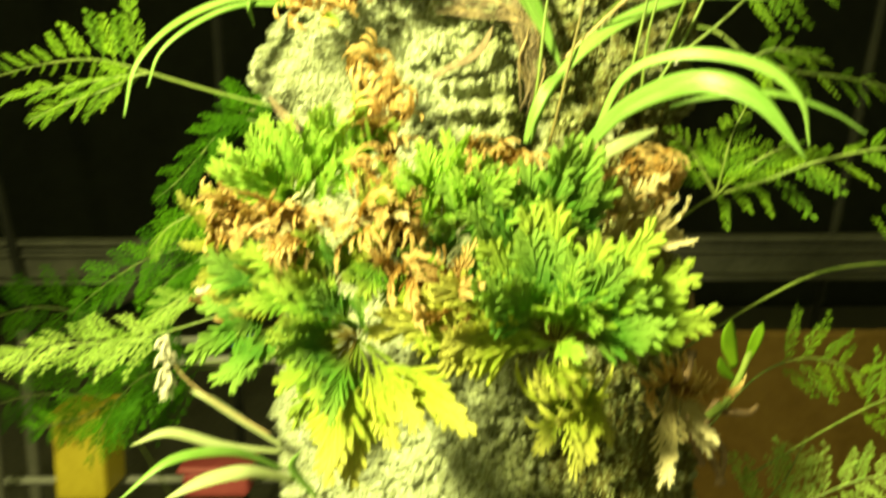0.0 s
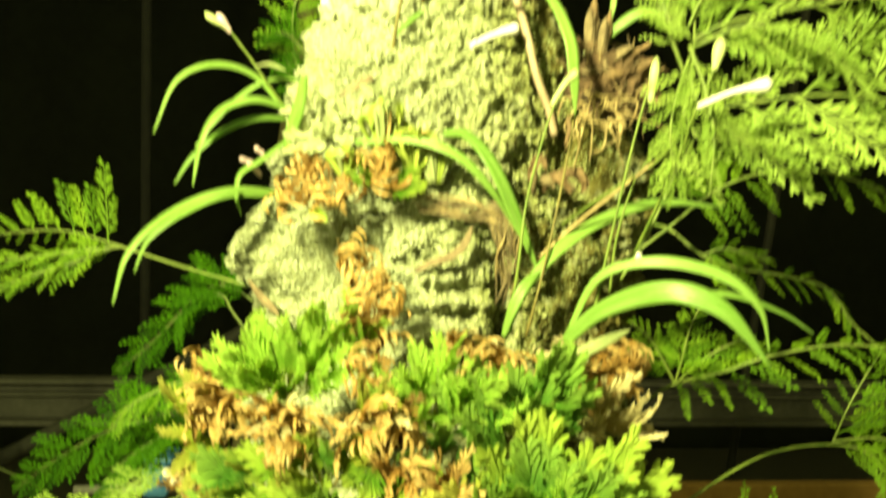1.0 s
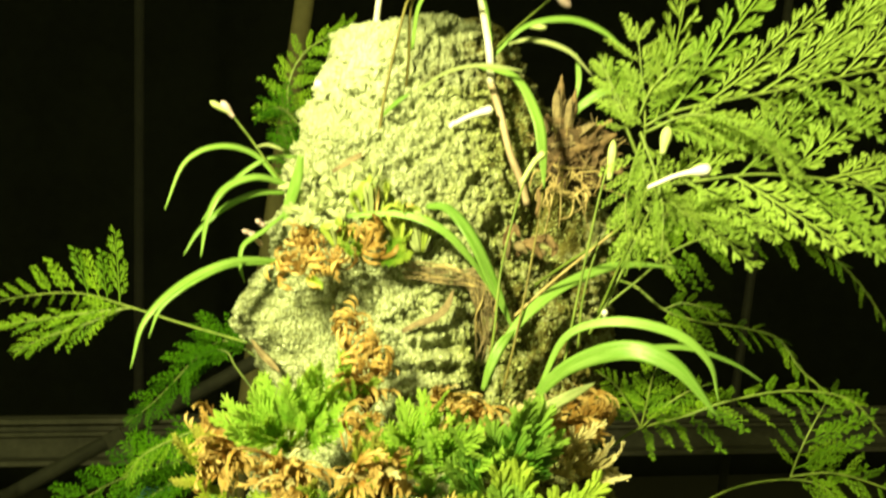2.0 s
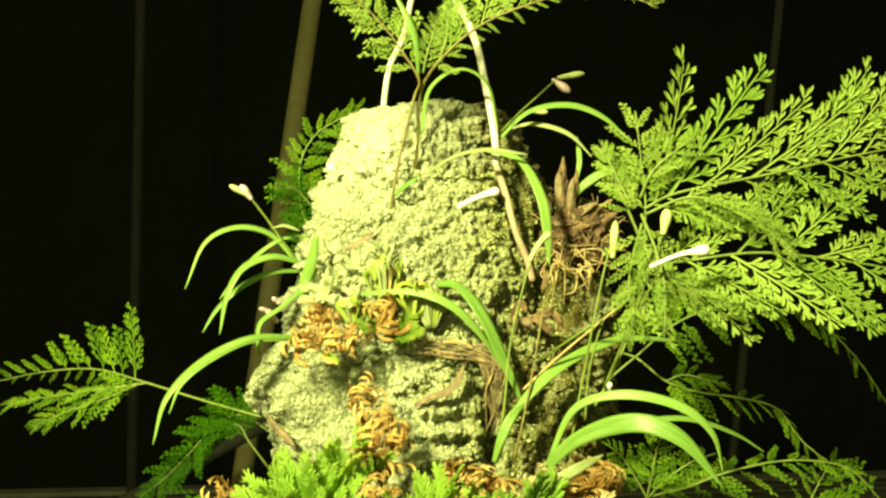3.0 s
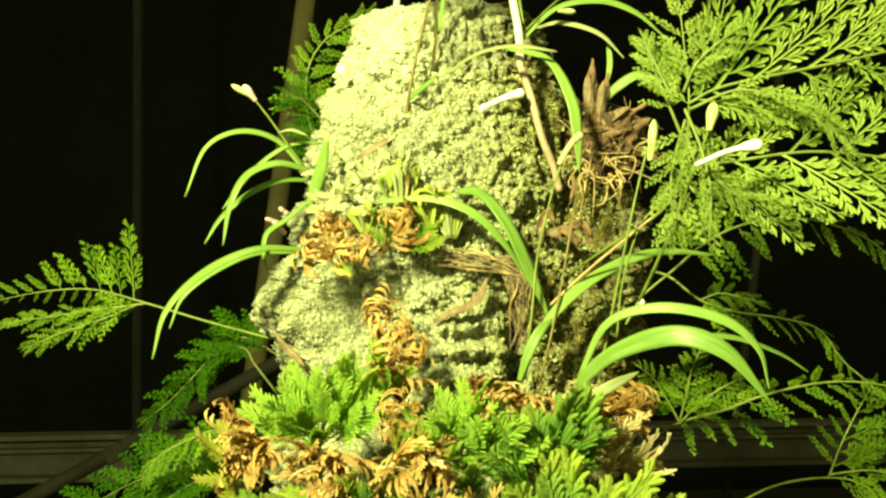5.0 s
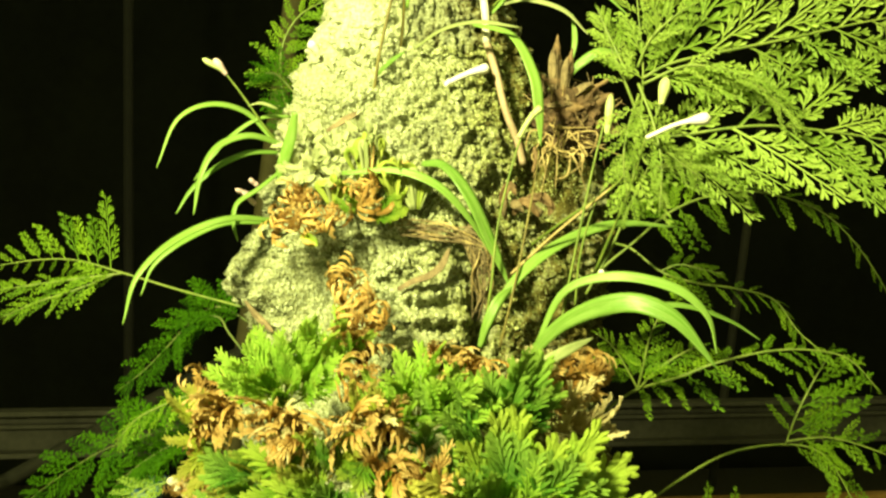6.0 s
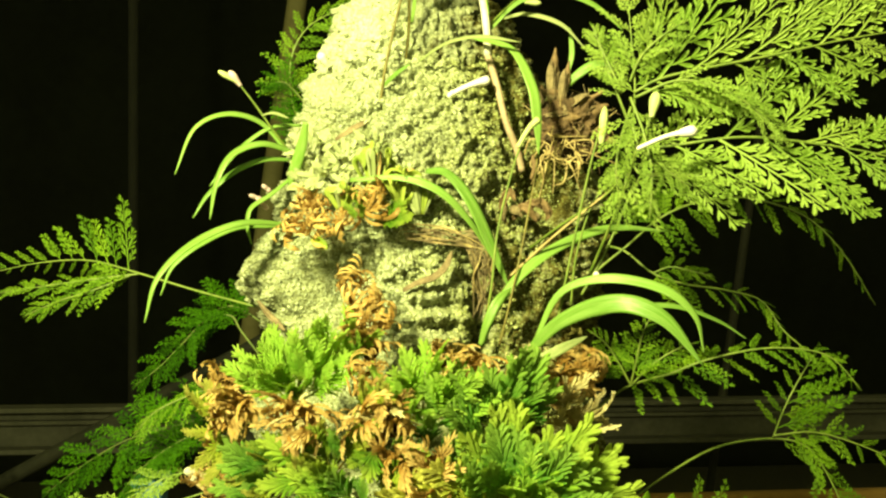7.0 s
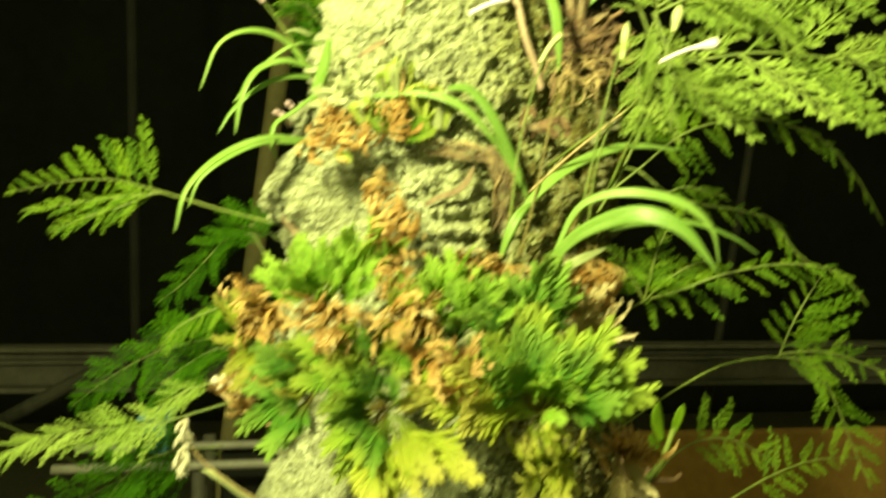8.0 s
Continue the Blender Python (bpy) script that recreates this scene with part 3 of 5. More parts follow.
def pinna_mesh(name, seed, material, pairs, reach, segment, most, plump=1.0):
    """One side branch of a fern frond, of length 1 along x: alternate pinnules, each with a flat stalk and small wedge lobes."""
    rnd = random.Random(seed)
    verts, faces = [], []

    def put(x, y, z=0.0):
        verts.append(Vector((x, y, z - 0.14 * x * x)))
        return len(verts) - 1

    def section(x, y, ang, w):
        sx, sy = -math.sin(ang) * w, math.cos(ang) * w
        return put(x - sx, y - sy, 0.4 * w), put(x, y), put(x + sx, y + sy, 0.4 * w)

    def join(a, b):
        if len(a) == 1:
            faces.extend([(a[0], b[1], b[0]), (a[0], b[2], b[1])])
        else:
            faces.extend([(a[0], a[1], b[1], b[0]), (a[1], a[2], b[2], b[1])])

    def lobe(root, ang, size):
        """A forward-pointing club: narrow at its foot, widest before the blunt tip."""
        x, y = verts[root].x, verts[root].y
        c, s = math.cos(ang), math.sin(ang)
        lift = rnd.uniform(-0.2, 0.3) * size
        wide = rnd.uniform(0.105, 0.14) * plump

        def at(along, across, z):
            return put(x + size * (c * along - s * across), y + size * (s * along + c * across), z)

        a, b, p, t, q, d, e = (
            at(0.15, -wide * 0.40, lift * 0.1), at(0.66, -wide, lift * 0.6), at(0.92, -wide * 0.70, lift), at(1.0, -wide * 0.1, lift),
            at(1.03, wide * 0.45, lift), at(0.72, wide, lift * 0.6), at(0.15, wide * 0.40, lift * 0.1),
        )
        m = at(0.60, 0, lift * 0.3 - 0.09 * size)
        faces.extend([(root, a, m), (a, b, m), (b, p, m), (p, t, m), (t, q, m), (q, d, m), (d, e, m), (e, root, m)])

    last = section(0, 0, 0, 0.011)
    count = pairs * 2
    for k in range(count):
        u = 0.08 + 0.86 * (k + rnd.uniform(-0.2, 0.2)) / (count - 1)
        here = section(u, 0, 0, 0.011 - 0.006 * u)
        join(last, here)
        last = here
        ang = (1 if k % 2 else -1) * radians(rnd.uniform(30, 44))
        size = (reach * (1 - u) ** 0.75 + 0.045) * rnd.uniform(0.85, 1.12) * (0.7 if u < 0.12 else 1)
        m = max(1, min(most, round(size / segment * 0.95)))
        before = (here[1],)
        turn = ang
        for j in range(m):
            w = (j + 0.6) / (m + 0.35)
            turn -= 0.06 * ang
            now = section(u + size * w * math.cos(turn), size * w * math.sin(turn), turn, segment * 0.085)
            join(before, now)
            before = now
            for q in (1, -1):
                lobe(now[1], turn + q * radians(rnd.uniform(17, 30)), segment * (1.35 - 0.4 * w) * rnd.uniform(0.8, 1.15))
        lobe(before[1], turn + rnd.uniform(-0.15, 0.15), segment * rnd.uniform(1.0, 1.35))
    lobe(last[1], 0.0, segment * 0.9)
    return mesh_of(name, verts, faces, material, False)


# short branches carry few large lobes, long ones many small
PINNAE = {}
for m in (M_FERN, M_FERN_MID, M_FERN_SHADED):
    plump = 1.1 if m == M_FERN else 1.0
    few = [pinna_mesh("pinna", 10 + k, m, 5 + k % 2, 0.22, 0.105, 2, plump) for k in range(4)]
    many = [pinna_mesh("pinna", 20 + k, m, 6 + k % 2, 0.25, 0.086, 3, plump) for k in range(4)]
    PINNAE[m.name] = few + many


def leaf_pose(at, along, face, length, wide=1.0):
    x = Vector(along).normalized()
    z = Vector(face) - x * Vector(face).dot(x)
    z.normalize()
    y = z.cross(x)
    m = Matrix((x, y, z)).transposed().to_4x4()
    return Matrix.Translation(at) @ m @ Matrix.Diagonal((length, length * wide, length, 1))


def fern(points, label, material=M_FERN, start=0.45, pairs=8, longest=0.05, face=(0, -1, 0.35), angle=52, stem=0.0008, taper=0.8, seed=1, wide=1.0, upper=1.0, lower=1.0, red=False, onto=None, droop=0.0):
    """A finely cut fern frond: stalk along the points, then side branches in pairs that shorten towards the tip."""
    rnd = random.Random(seed)
    ob = onto or thing("fern_frond", points[0], label, "fern", "fern fronds on the log")
    line = spline(points, 60)
    tang = tangents(line)
    part("stalk", tube("stalk", points, [stem * 0.9, stem * 0.75, stem * 0.3], M_STEM_RED if red else M_STEM_SHADED if material == M_FERN_SHADED else M_STEM, 30, 7), ob)
    f = Vector(face).normalized()
    small, large = PINNAE[material.name][:4], PINNAE[material.name][4:]
    for k in range(pairs):
        u = k / pairs
        i = min(59, int(60 * (start + (1 - start) * u)))
        for s, share in ((1, upper), (-1, lower)):
            j = min(59, i + (1 if s > 0 else 0))
            t = tang[j]
            side = f.cross(t).normalized()
            side = side * s if side.z >= 0 else -side * s
            a = radians(angle * (1 - 0.35 * u) + rnd.uniform(-11, 11))
            d = math.cos(a) * t + math.sin(a) * side + f * rnd.uniform(-0.3, 0.3)
            d.z -= droop * (1 if s < 0 else 0.3)
            size = longest * share * ((1 - u) ** taper * 0.93 + 0.07) * rnd.uniform(0.82, 1.18)
            if size > 0.004:
                tilt = f + Vector((rnd.uniform(-0.45, 0.45), 0, rnd.uniform(-0.35, 0.45)))
                part("pinna", rnd.choice(large if size > 0.038 else small), ob, leaf_pose(line[j], d, tilt, size, wide * rnd.uniform(0.85, 1.1)))
    part("pinna", small[0], ob, leaf_pose(line[-3], tang[-3], f, longest * 0.22))
    return ob


BRIGHT = "bright green finely cut fern frond rooted on the log"
# fronds whose leaf colour is darkened to stand for shade
SHADED = "finely cut fern frond behind the log, coloured as if shaded"
# large frond in front: a rising stalk with several spreading sections
big = fern([(0.0552, 0.400, 1.4817), (0.0760, 0.360, 1.5024), (0.0955, 0.335, 1.5190), (0.0987, 0.318, 1.5373), (0.0985, 0.310, 1.5637), (0.0975, 0.312, 1.5870), (0.0970, 0.316, 1.6086)], "large bright green fern frond fanned out beside the log", start=0.66, pairs=5, longest=0.020, angle=50, taper=0.3, seed=3)
SPREAD = dict(face=(-0.1, -1, 0.3), onto=big, stem=0.0008)
fern([(0.0980, 0.310, 1.5612), (0.1127, 0.305, 1.5681), (0.1548, 0.295, 1.5762), (0.1884, 0.290, 1.5835), (0.2261, 0.287, 1.5905)], "", start=0.08, pairs=8, longest=0.080, angle=40, taper=0.4, seed=41, lower=0.6, droop=0.1, face=(0.15, -1, -0.05), onto=big, stem=0.0008)
fern([(0.0987, 0.318, 1.5360), (0.1147, 0.310, 1.5370), (0.1458, 0.300, 1.5403), (0.1782, 0.295, 1.5372), (0.2061, 0.290, 1.5320), (0.2290, 0.288, 1.5239)], "", start=0.12, pairs=8, longest=0.058, angle=40, taper=0.25, seed=42, lower=1.0, droop=0.15, **SPREAD)
fern([(0.0973, 0.308, 1.5582), (0.1158, 0.300, 1.5651), (0.1358, 0.293, 1.5588), (0.1483, 0.290, 1.5489), (0.1574, 0.288, 1.5372)], "", start=0.2, pairs=8, longest=0.019, angle=34, taper=0.3, seed=43, face=(0.3, -0.8, 0.7), onto=big, stem=0.0008)
fern([(0.0975, 0.316, 1.5344), (0.1017, 0.310, 1.5236), (0.1179, 0.305, 1.5234), (0.1326, 0.300, 1.5206), (0.1474, 0.296, 1.5136)], "", start=0.25, pairs=7, longest=0.024, angle=40, taper=0.4, seed=44, face=(0.2, -0.8, 0.6), onto=big, stem=0.0008)
fern([(0.0975, 0.316, 1.5357), (0.0955, 0.313, 1.5238), (0.0929, 0.310, 1.5134), (0.0882, 0.308, 1.5044)], "", start=0.1, pairs=6, longest=0.020, angle=40, taper=0.4, seed=45, **SPREAD)
fern([(0.0980, 0.316, 1.5472), (0.0919, 0.316, 1.5623), (0.0870, 0.320, 1.5784), (0.0837, 0.325, 1.5953)], "", start=0.3, pairs=6, longest=0.015, angle=34, taper=0.4, seed=46, **SPREAD)
# small side branches close about the stalk
for points, reach, seed in (
    ([(0.0930, 0.312, 1.5610), (0.0880, 0.312, 1.5720), (0.0840, 0.314, 1.5820), (0.0800, 0.316, 1.5930)], 0.014, 61),
    ([(0.0960, 0.308, 1.5540), (0.0900, 0.305, 1.5380), (0.0880, 0.305, 1.5240), (0.0900, 0.306, 1.5090)], 0.014, 62),
    ([(0.0950, 0.306, 1.5580), (0.0990, 0.300, 1.5410), (0.1020, 0.298, 1.5230), (0.1010, 0.298, 1.5030)], 0.016, 63),
    ([(0.0950, 0.306, 1.5480), (0.0980, 0.302, 1.5350), (0.1080, 0.300, 1.5260), (0.1180, 0.298, 1.5180)], 0.016, 64),
    ([(0.0960, 0.310, 1.5660), (0.1000, 0.305, 1.5770), (0.1080, 0.300, 1.5850), (0.1170, 0.298, 1.5910)], 0.018, 65),
):
    fern(points, "", start=0.12, pairs=6, longest=reach, angle=42, taper=0.45, seed=seed, **SPREAD)
fern([(0.0770, 0.420, 1.4450), (0.1080, 0.405, 1.4790), (0.1250, 0.400, 1.4940), (0.1400, 0.390, 1.5090), (0.1600, 0.387, 1.5180), (0.1840, 0.384, 1.5210), (0.2070, 0.381, 1.5160), (0.2250, 0.379, 1.5070), (0.2420, 0.377, 1.4880), (0.2580, 0.376, 1.4620)], "arching green fern frond hanging beside the log", M_FERN_MID, 0.30, 17, 0.023, taper=0.6, seed=5, angle=56, face=(0.3, -0.8, 0.8), upper=0.7, droop=0.35)
fern([(0.1400, 0.390, 1.5090), (0.1370, 0.387, 1.5140), (0.1325, 0.384, 1.5200), (0.1280, 0.383, 1.5260)], BRIGHT, M_FERN_MID, 0.1, 5, 0.020, seed=6, stem=0.0007)
fern([(0.1010, 0.405, 1.3960), (0.1120, 0.395, 1.4090), (0.1230, 0.388, 1.4180), (0.1380, 0.370, 1.4260), (0.1550, 0.362, 1.4340), (0.1810, 0.357, 1.4400), (0.2030, 0.353, 1.4400), (0.2180, 0.350, 1.4350), (0.2320, 0.348, 1.4190)], BRIGHT, M_FERN_MID, 0.27, 16, 0.023, taper=0.55, seed=7, angle=46, face=(0.15, -0.7, 0.8), droop=0.25, upper=0.8)
fern([(0.1230, 0.388, 1.4180), (0.1170, 0.386, 1.4280), (0.1090, 0.385, 1.4400), (0.1000, 0.384, 1.4470)], BRIGHT, M_FERN_MID, 0.2, 7, 0.017, seed=8, stem=0.0007)
fern([(0.1230, 0.388, 1.4180), (0.1230, 0.380, 1.4300), (0.1250, 0.376, 1.4450), (0.1300, 0.375, 1.4570)], BRIGHT, M_FERN_MID, 0.2, 8, 0.018, seed=18, stem=0.0007, face=(-0.3, -0.8, 0.6))
fern([(0.1230, 0.385, 1.4190), (0.1300, 0.378, 1.4290), (0.1430, 0.375, 1.4380), (0.1540, 0.374, 1.4420)], BRIGHT, M_FERN_MID, 0.2, 8, 0.015, seed=48, stem=0.0007, face=(-0.1, -0.8, 0.6))
fern([(0.1200, 0.420, 1.4950), (0.1280, 0.410, 1.4910), (0.1400, 0.400, 1.4790), (0.1570, 0.395, 1.4730), (0.1780, 0.392, 1.4700), (0.1990, 0.390, 1.4640), (0.2090, 0.385, 1.4480), (0.2200, 0.380, 1.4370)], BRIGHT, M_FERN_MID, 0.30, 14, 0.019, taper=0.5, seed=9, face=(0.2, -0.6, 0.9), droop=0.3, upper=0.7)
fern([(0.1400, 0.400, 1.4790), (0.1490, 0.396, 1.4825), (0.1600, 0.391, 1.4800), (0.1700, 0.388, 1.4775)], BRIGHT, M_FERN_MID, 0.1, 7, 0.012, taper=0.4, seed=49, face=(0.1, -0.7, 0.8), stem=0.0006)
far = fern([(0.1152, 0.400, 1.3448), (0.1579, 0.420, 1.3632), (0.1928, 0.430, 1.3758), (0.2304, 0.435, 1.3787), (0.2493, 0.430, 1.3731), (0.2642, 0.430, 1.3515), (0.2752, 0.430, 1.3263), (0.2914, 0.430, 1.2935)], "sparse green fern frond on a long bowed stalk", M_FERN_MID, 0.45, 8, 0.034, seed=10, angle=44, lower=0.8, taper=0.35, wide=0.75)
fern([(0.2286, 0.435, 1.3787), (0.2331, 0.430, 1.3969), (0.2421, 0.430, 1.4135), (0.2528, 0.430, 1.4302)], "", M_FERN_MID, 0.12, 6, 0.044, seed=11, stem=0.0007, upper=0.4, angle=50, onto=far, wide=0.7, taper=0.5)
fern([(0.2279, 0.433, 1.3809), (0.2529, 0.430, 1.3830), (0.2802, 0.425, 1.3754), (0.3152, 0.420, 1.3600)], "", M_FERN_MID, 0.15, 7, 0.026, seed=12, stem=0.0007, onto=far, angle=46, wide=0.75)
# lower right, in front of the bench
fern([(0.1335, 0.420, 1.2973), (0.1701, 0.450, 1.3161), (0.2010, 0.460, 1.3222), (0.2311, 0.465, 1.3110), (0.2583, 0.470, 1.2861)], SHADED, M_FERN_MID, 0.35, 7, 0.030, seed=13, wide=0.8)
fern([(0.1517, 0.420, 1.2693), (0.2087, 0.450, 1.2859), (0.2407, 0.460, 1.2970), (0.2712, 0.465, 1.3044), (0.3069, 0.470, 1.3042)], SHADED, M_FERN_MID, 0.4, 7, 0.028, seed=36, wide=0.8)
fern([(0.1093, 0.400, 1.2643), (0.1427, 0.400, 1.2552), (0.1597, 0.390, 1.2799), (0.1672, 0.385, 1.3014)], BRIGHT, M_FERN, 0.4, 6, 0.03, seed=14)
fern([(0.1293, 0.400, 1.2465), (0.1657, 0.390, 1.2685), (0.1946, 0.385, 1.2846), (0.2180, 0.380, 1.2894)], BRIGHT, M_FERN, 0.3, 8, 0.03, seed=15)
# on the far side, to the left
left = fern([(-0.0823, 0.440, 1.4586), (-0.1197, 0.460, 1.4676), (-0.1566, 0.475, 1.4779), (-0.1882, 0.490, 1.4852), (-0.2208, 0.500, 1.4837), (-0.2572, 0.510, 1.4765)], "feathery green fern frond on a long stalk beside the log", M_FERN_MID, 0.42, 12, 0.042, face=(0.1, -1, 0.05), angle=56, seed=20, taper=0.85, lower=0.4, wide=0.75)
fern([(-0.1543, 0.475, 1.4772), (-0.1774, 0.475, 1.4743), (-0.2074, 0.480, 1.4701), (-0.2408, 0.485, 1.4648)], "", M_FERN_MID, 0.1, 11, 0.019, seed=34, angle=36, face=(0.1, -0.7, 0.8), onto=left, stem=0.0007, taper=0.3)
fern([(-0.1598, 0.475, 1.4765), (-0.1796, 0.472, 1.4677), (-0.2009, 0.470, 1.4604), (-0.2187, 0.470, 1.4521)], "", M_FERN_MID, 0.15, 9, 0.017, seed=35, angle=36, face=(0.1, -0.7, 0.8), onto=left, stem=0.0007, taper=0.4)
fern([(-0.0800, 0.460, 1.4270), (-0.0930, 0.465, 1.4430), (-0.1000, 0.470, 1.4520), (-0.1150, 0.475, 1.4490), (-0.1320, 0.480, 1.4320), (-0.1450, 0.483, 1.4190), (-0.1580, 0.485, 1.4090)], SHADED, M_FERN_SHADED, 0.22, 15, 0.030, seed=21, taper=0.55, face=(-0.2, -0.8, 0.6))
fern([(-0.0800, 0.470, 1.4470), (-0.0970, 0.476, 1.4570), (-0.1090, 0.480, 1.4550), (-0.1220, 0.484, 1.4440), (-0.1340, 0.487, 1.4300)], SHADED, M_FERN_SHADED, 0.15, 12, 0.026, seed=51, taper=0.5, face=(-0.3, -0.8, 0.6))
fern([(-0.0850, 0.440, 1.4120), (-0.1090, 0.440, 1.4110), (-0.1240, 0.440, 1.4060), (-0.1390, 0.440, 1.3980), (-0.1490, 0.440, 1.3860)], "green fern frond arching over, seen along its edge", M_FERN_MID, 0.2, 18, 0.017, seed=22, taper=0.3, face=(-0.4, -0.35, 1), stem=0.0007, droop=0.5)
fern([(-0.0950, 0.445, 1.3830), (-0.1150, 0.446, 1.3850), (-0.1330, 0.448, 1.3760), (-0.1500, 0.452, 1.3620), (-0.1600, 0.455, 1.3480)], SHADED, M_FERN_SHADED, 0.15, 14, 0.028, seed=23, taper=0.5, stem=0.0006, face=(-0.1, -0.7, 0.9))
fern([(-0.0840, 0.470, 1.3860), (-0.1080, 0.470, 1.3900), (-0.1310, 0.472, 1.3860), (-0.1610, 0.475, 1.3770), (-0.1880, 0.480, 1.3610), (-0.2100, 0.485, 1.3440)], SHADED, M_FERN_SHADED, 0.22, 16, 0.038, seed=24, taper=0.55, stem=0.0006, face=(-0.2, -0.8, 0.6))
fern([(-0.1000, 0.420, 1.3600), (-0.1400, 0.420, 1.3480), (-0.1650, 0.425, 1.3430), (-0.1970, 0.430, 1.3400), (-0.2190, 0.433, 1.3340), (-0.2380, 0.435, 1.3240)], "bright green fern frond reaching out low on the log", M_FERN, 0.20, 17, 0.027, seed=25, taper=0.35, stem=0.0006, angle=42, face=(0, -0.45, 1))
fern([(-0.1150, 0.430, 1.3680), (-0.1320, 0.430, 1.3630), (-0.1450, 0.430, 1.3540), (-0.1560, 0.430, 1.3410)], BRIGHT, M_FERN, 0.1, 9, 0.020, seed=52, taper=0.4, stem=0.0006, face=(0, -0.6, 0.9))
fern([(-0.1145, 0.450, 1.3254), (-0.1446, 0.450, 1.3225), (-0.1665, 0.455, 1.3117), (-0.1833, 0.460, 1.2910), (-0.1964, 0.465, 1.2630)], SHADED, M_FERN_SHADED, 0.15, 14, 0.036, seed=26, taper=0.5, stem=0.0006, angle=44, face=(-0.2, -0.8, 0.6))
fern([(-0.1189, 0.480, 1.3135), (-0.1511, 0.480, 1.3104), (-0.1826, 0.485, 1.2957), (-0.2116, 0.490, 1.2806), (-0.2408, 0.495, 1.2720)], SHADED, M_FERN_SHADED, 0.15, 13, 0.040, seed=27, taper=0.6, stem=0.0006)
fern([(-0.50, 1.6, 1.0), (-0.5717, 1.500, 1.0890), (-0.6486, 1.500, 1.1198), (-0.7072, 1.500, 1.1253), (-0.7673, 1.500, 1.1105), (-0.8496, 1.500, 1.0705)], "fern frond on the plant rack, coloured as if shaded", M_FERN_SHADED, 0.32, 8, 0.10, seed=28, stem=0.002)
fern([(-0.50, 1.6, 0.70), (-0.5807, 1.500, 0.9450), (-0.6592, 1.500, 0.9664), (-0.7191, 1.500, 0.9668), (-0.7802, 1.500, 0.9517), (-0.8633, 1.500, 0.9157)], "fern frond on the plant rack, coloured as if shaded", M_FERN_SHADED, 0.32, 8, 0.10, seed=29, stem=0.002)
# on top
crown = fern([(-0.0135, 0.400, 1.5700), (-0.0110, 0.396, 1.5890), (-0.0060, 0.393, 1.6130), (-0.0010, 0.390, 1.6340), (0.0010, 0.385, 1.6420), (-0.0090, 0.382, 1.6570), (-0.0200, 0.380, 1.6710), (-0.0330, 0.378, 1.6820), (-0.0420, 0.376, 1.6890)], "young green fern fronds spreading from the top of the log", M_FERN, 0.56, 11, 0.022, seed=30, red=True, stem=0.0010, taper=0.5)
fern([(0.0000, 0.412, 1.5880), (0.0020, 0.404, 1.6110), (0.0030, 0.390, 1.6390), (0.0180, 0.375, 1.6570), (0.0350, 0.368, 1.6690), (0.0550, 0.360, 1.6760), (0.0780, 0.355, 1.6820), (0.1000, 0.350, 1.6810), (0.1210, 0.345, 1.6720)], "", M_FERN, 0.32, 18, 0.026, seed=31, red=True, stem=0.0010, taper=0.4, upper=1.2, lower=0.4, onto=crown)
for points, reach, seed in (
    ([(0.0030, 0.383, 1.6450), (0.0050, 0.380, 1.6550), (0.0080, 0.378, 1.6650), (0.0090, 0.376, 1.6740)], 0.012, 71),
    ([(0.0110, 0.380, 1.6500), (0.0150, 0.378, 1.6620), (0.0160, 0.376, 1.6740), (0.0180, 0.374, 1.6830)], 0.012, 72),
):
    fern(points, "", M_FERN, 0.1, 8, reach, seed=seed, stem=0.0007, taper=0.4, onto=crown)
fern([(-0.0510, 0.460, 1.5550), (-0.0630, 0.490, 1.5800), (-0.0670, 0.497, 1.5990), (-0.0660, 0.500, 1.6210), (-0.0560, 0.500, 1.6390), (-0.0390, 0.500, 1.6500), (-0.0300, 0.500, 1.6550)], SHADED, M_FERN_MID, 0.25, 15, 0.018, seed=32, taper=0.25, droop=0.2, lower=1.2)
fern([(-0.0480, 0.470, 1.5700), (-0.0600, 0.490, 1.5900), (-0.0690, 0.490, 1.5990), (-0.0760, 0.490, 1.6000)], SHADED, M_FERN_SHADED, 0.1, 9, 0.026, seed=33, taper=0.5)
fern([(-0.0480, 0.480, 1.5500), (-0.0580, 0.490, 1.5660), (-0.0660, 0.495, 1.5780), (-0.0700, 0.497, 1.5860)], SHADED, M_FERN_SHADED, 0.1, 9, 0.022, seed=53, taper=0.5)

# ---- strap-leaved orchids ----


def orchid(at, label):
    return thing("orchid", at, label, "orchid", "small orchids on the log")


def blade(ob, points, width=0.0068, material=None, roll=50, blunt=False):
    return part("leaf", strap("leaf", points, width * 0.70, material or M_STRAP, roll, 28, blunt), ob)


def stalk(ob, points, r=0.0008, material=None, name="flower_stalk"):
    return part(name, tube(name, points, [r * 0.9, r * 0.75, r * 0.6], material or M_STEM, 26, 7, 0.15), ob)


o = orchid((-0.0594, 0.405, 1.5418), "small orchid with arching narrow leaves and pink buds")
blade(o, [(-0.0624, 0.405, 1.5426), (-0.0767, 0.400, 1.5584), (-0.0944, 0.392, 1.5615), (-0.1103, 0.388, 1.5523), (-0.1187, 0.385, 1.5281)], 0.0062)
blade(o, [(-0.0562, 0.408, 1.5589), (-0.0711, 0.402, 1.5568), (-0.0852, 0.400, 1.5472), (-0.0962, 0.398, 1.5340), (-0.1029, 0.397, 1.5235)], 0.0050)
blade(o, [(-0.0601, 0.402, 1.5435), (-0.0758, 0.392, 1.5462), (-0.0903, 0.385, 1.5395), (-0.0979, 0.382, 1.5248), (-0.1003, 0.380, 1.5050)], 0.0085)
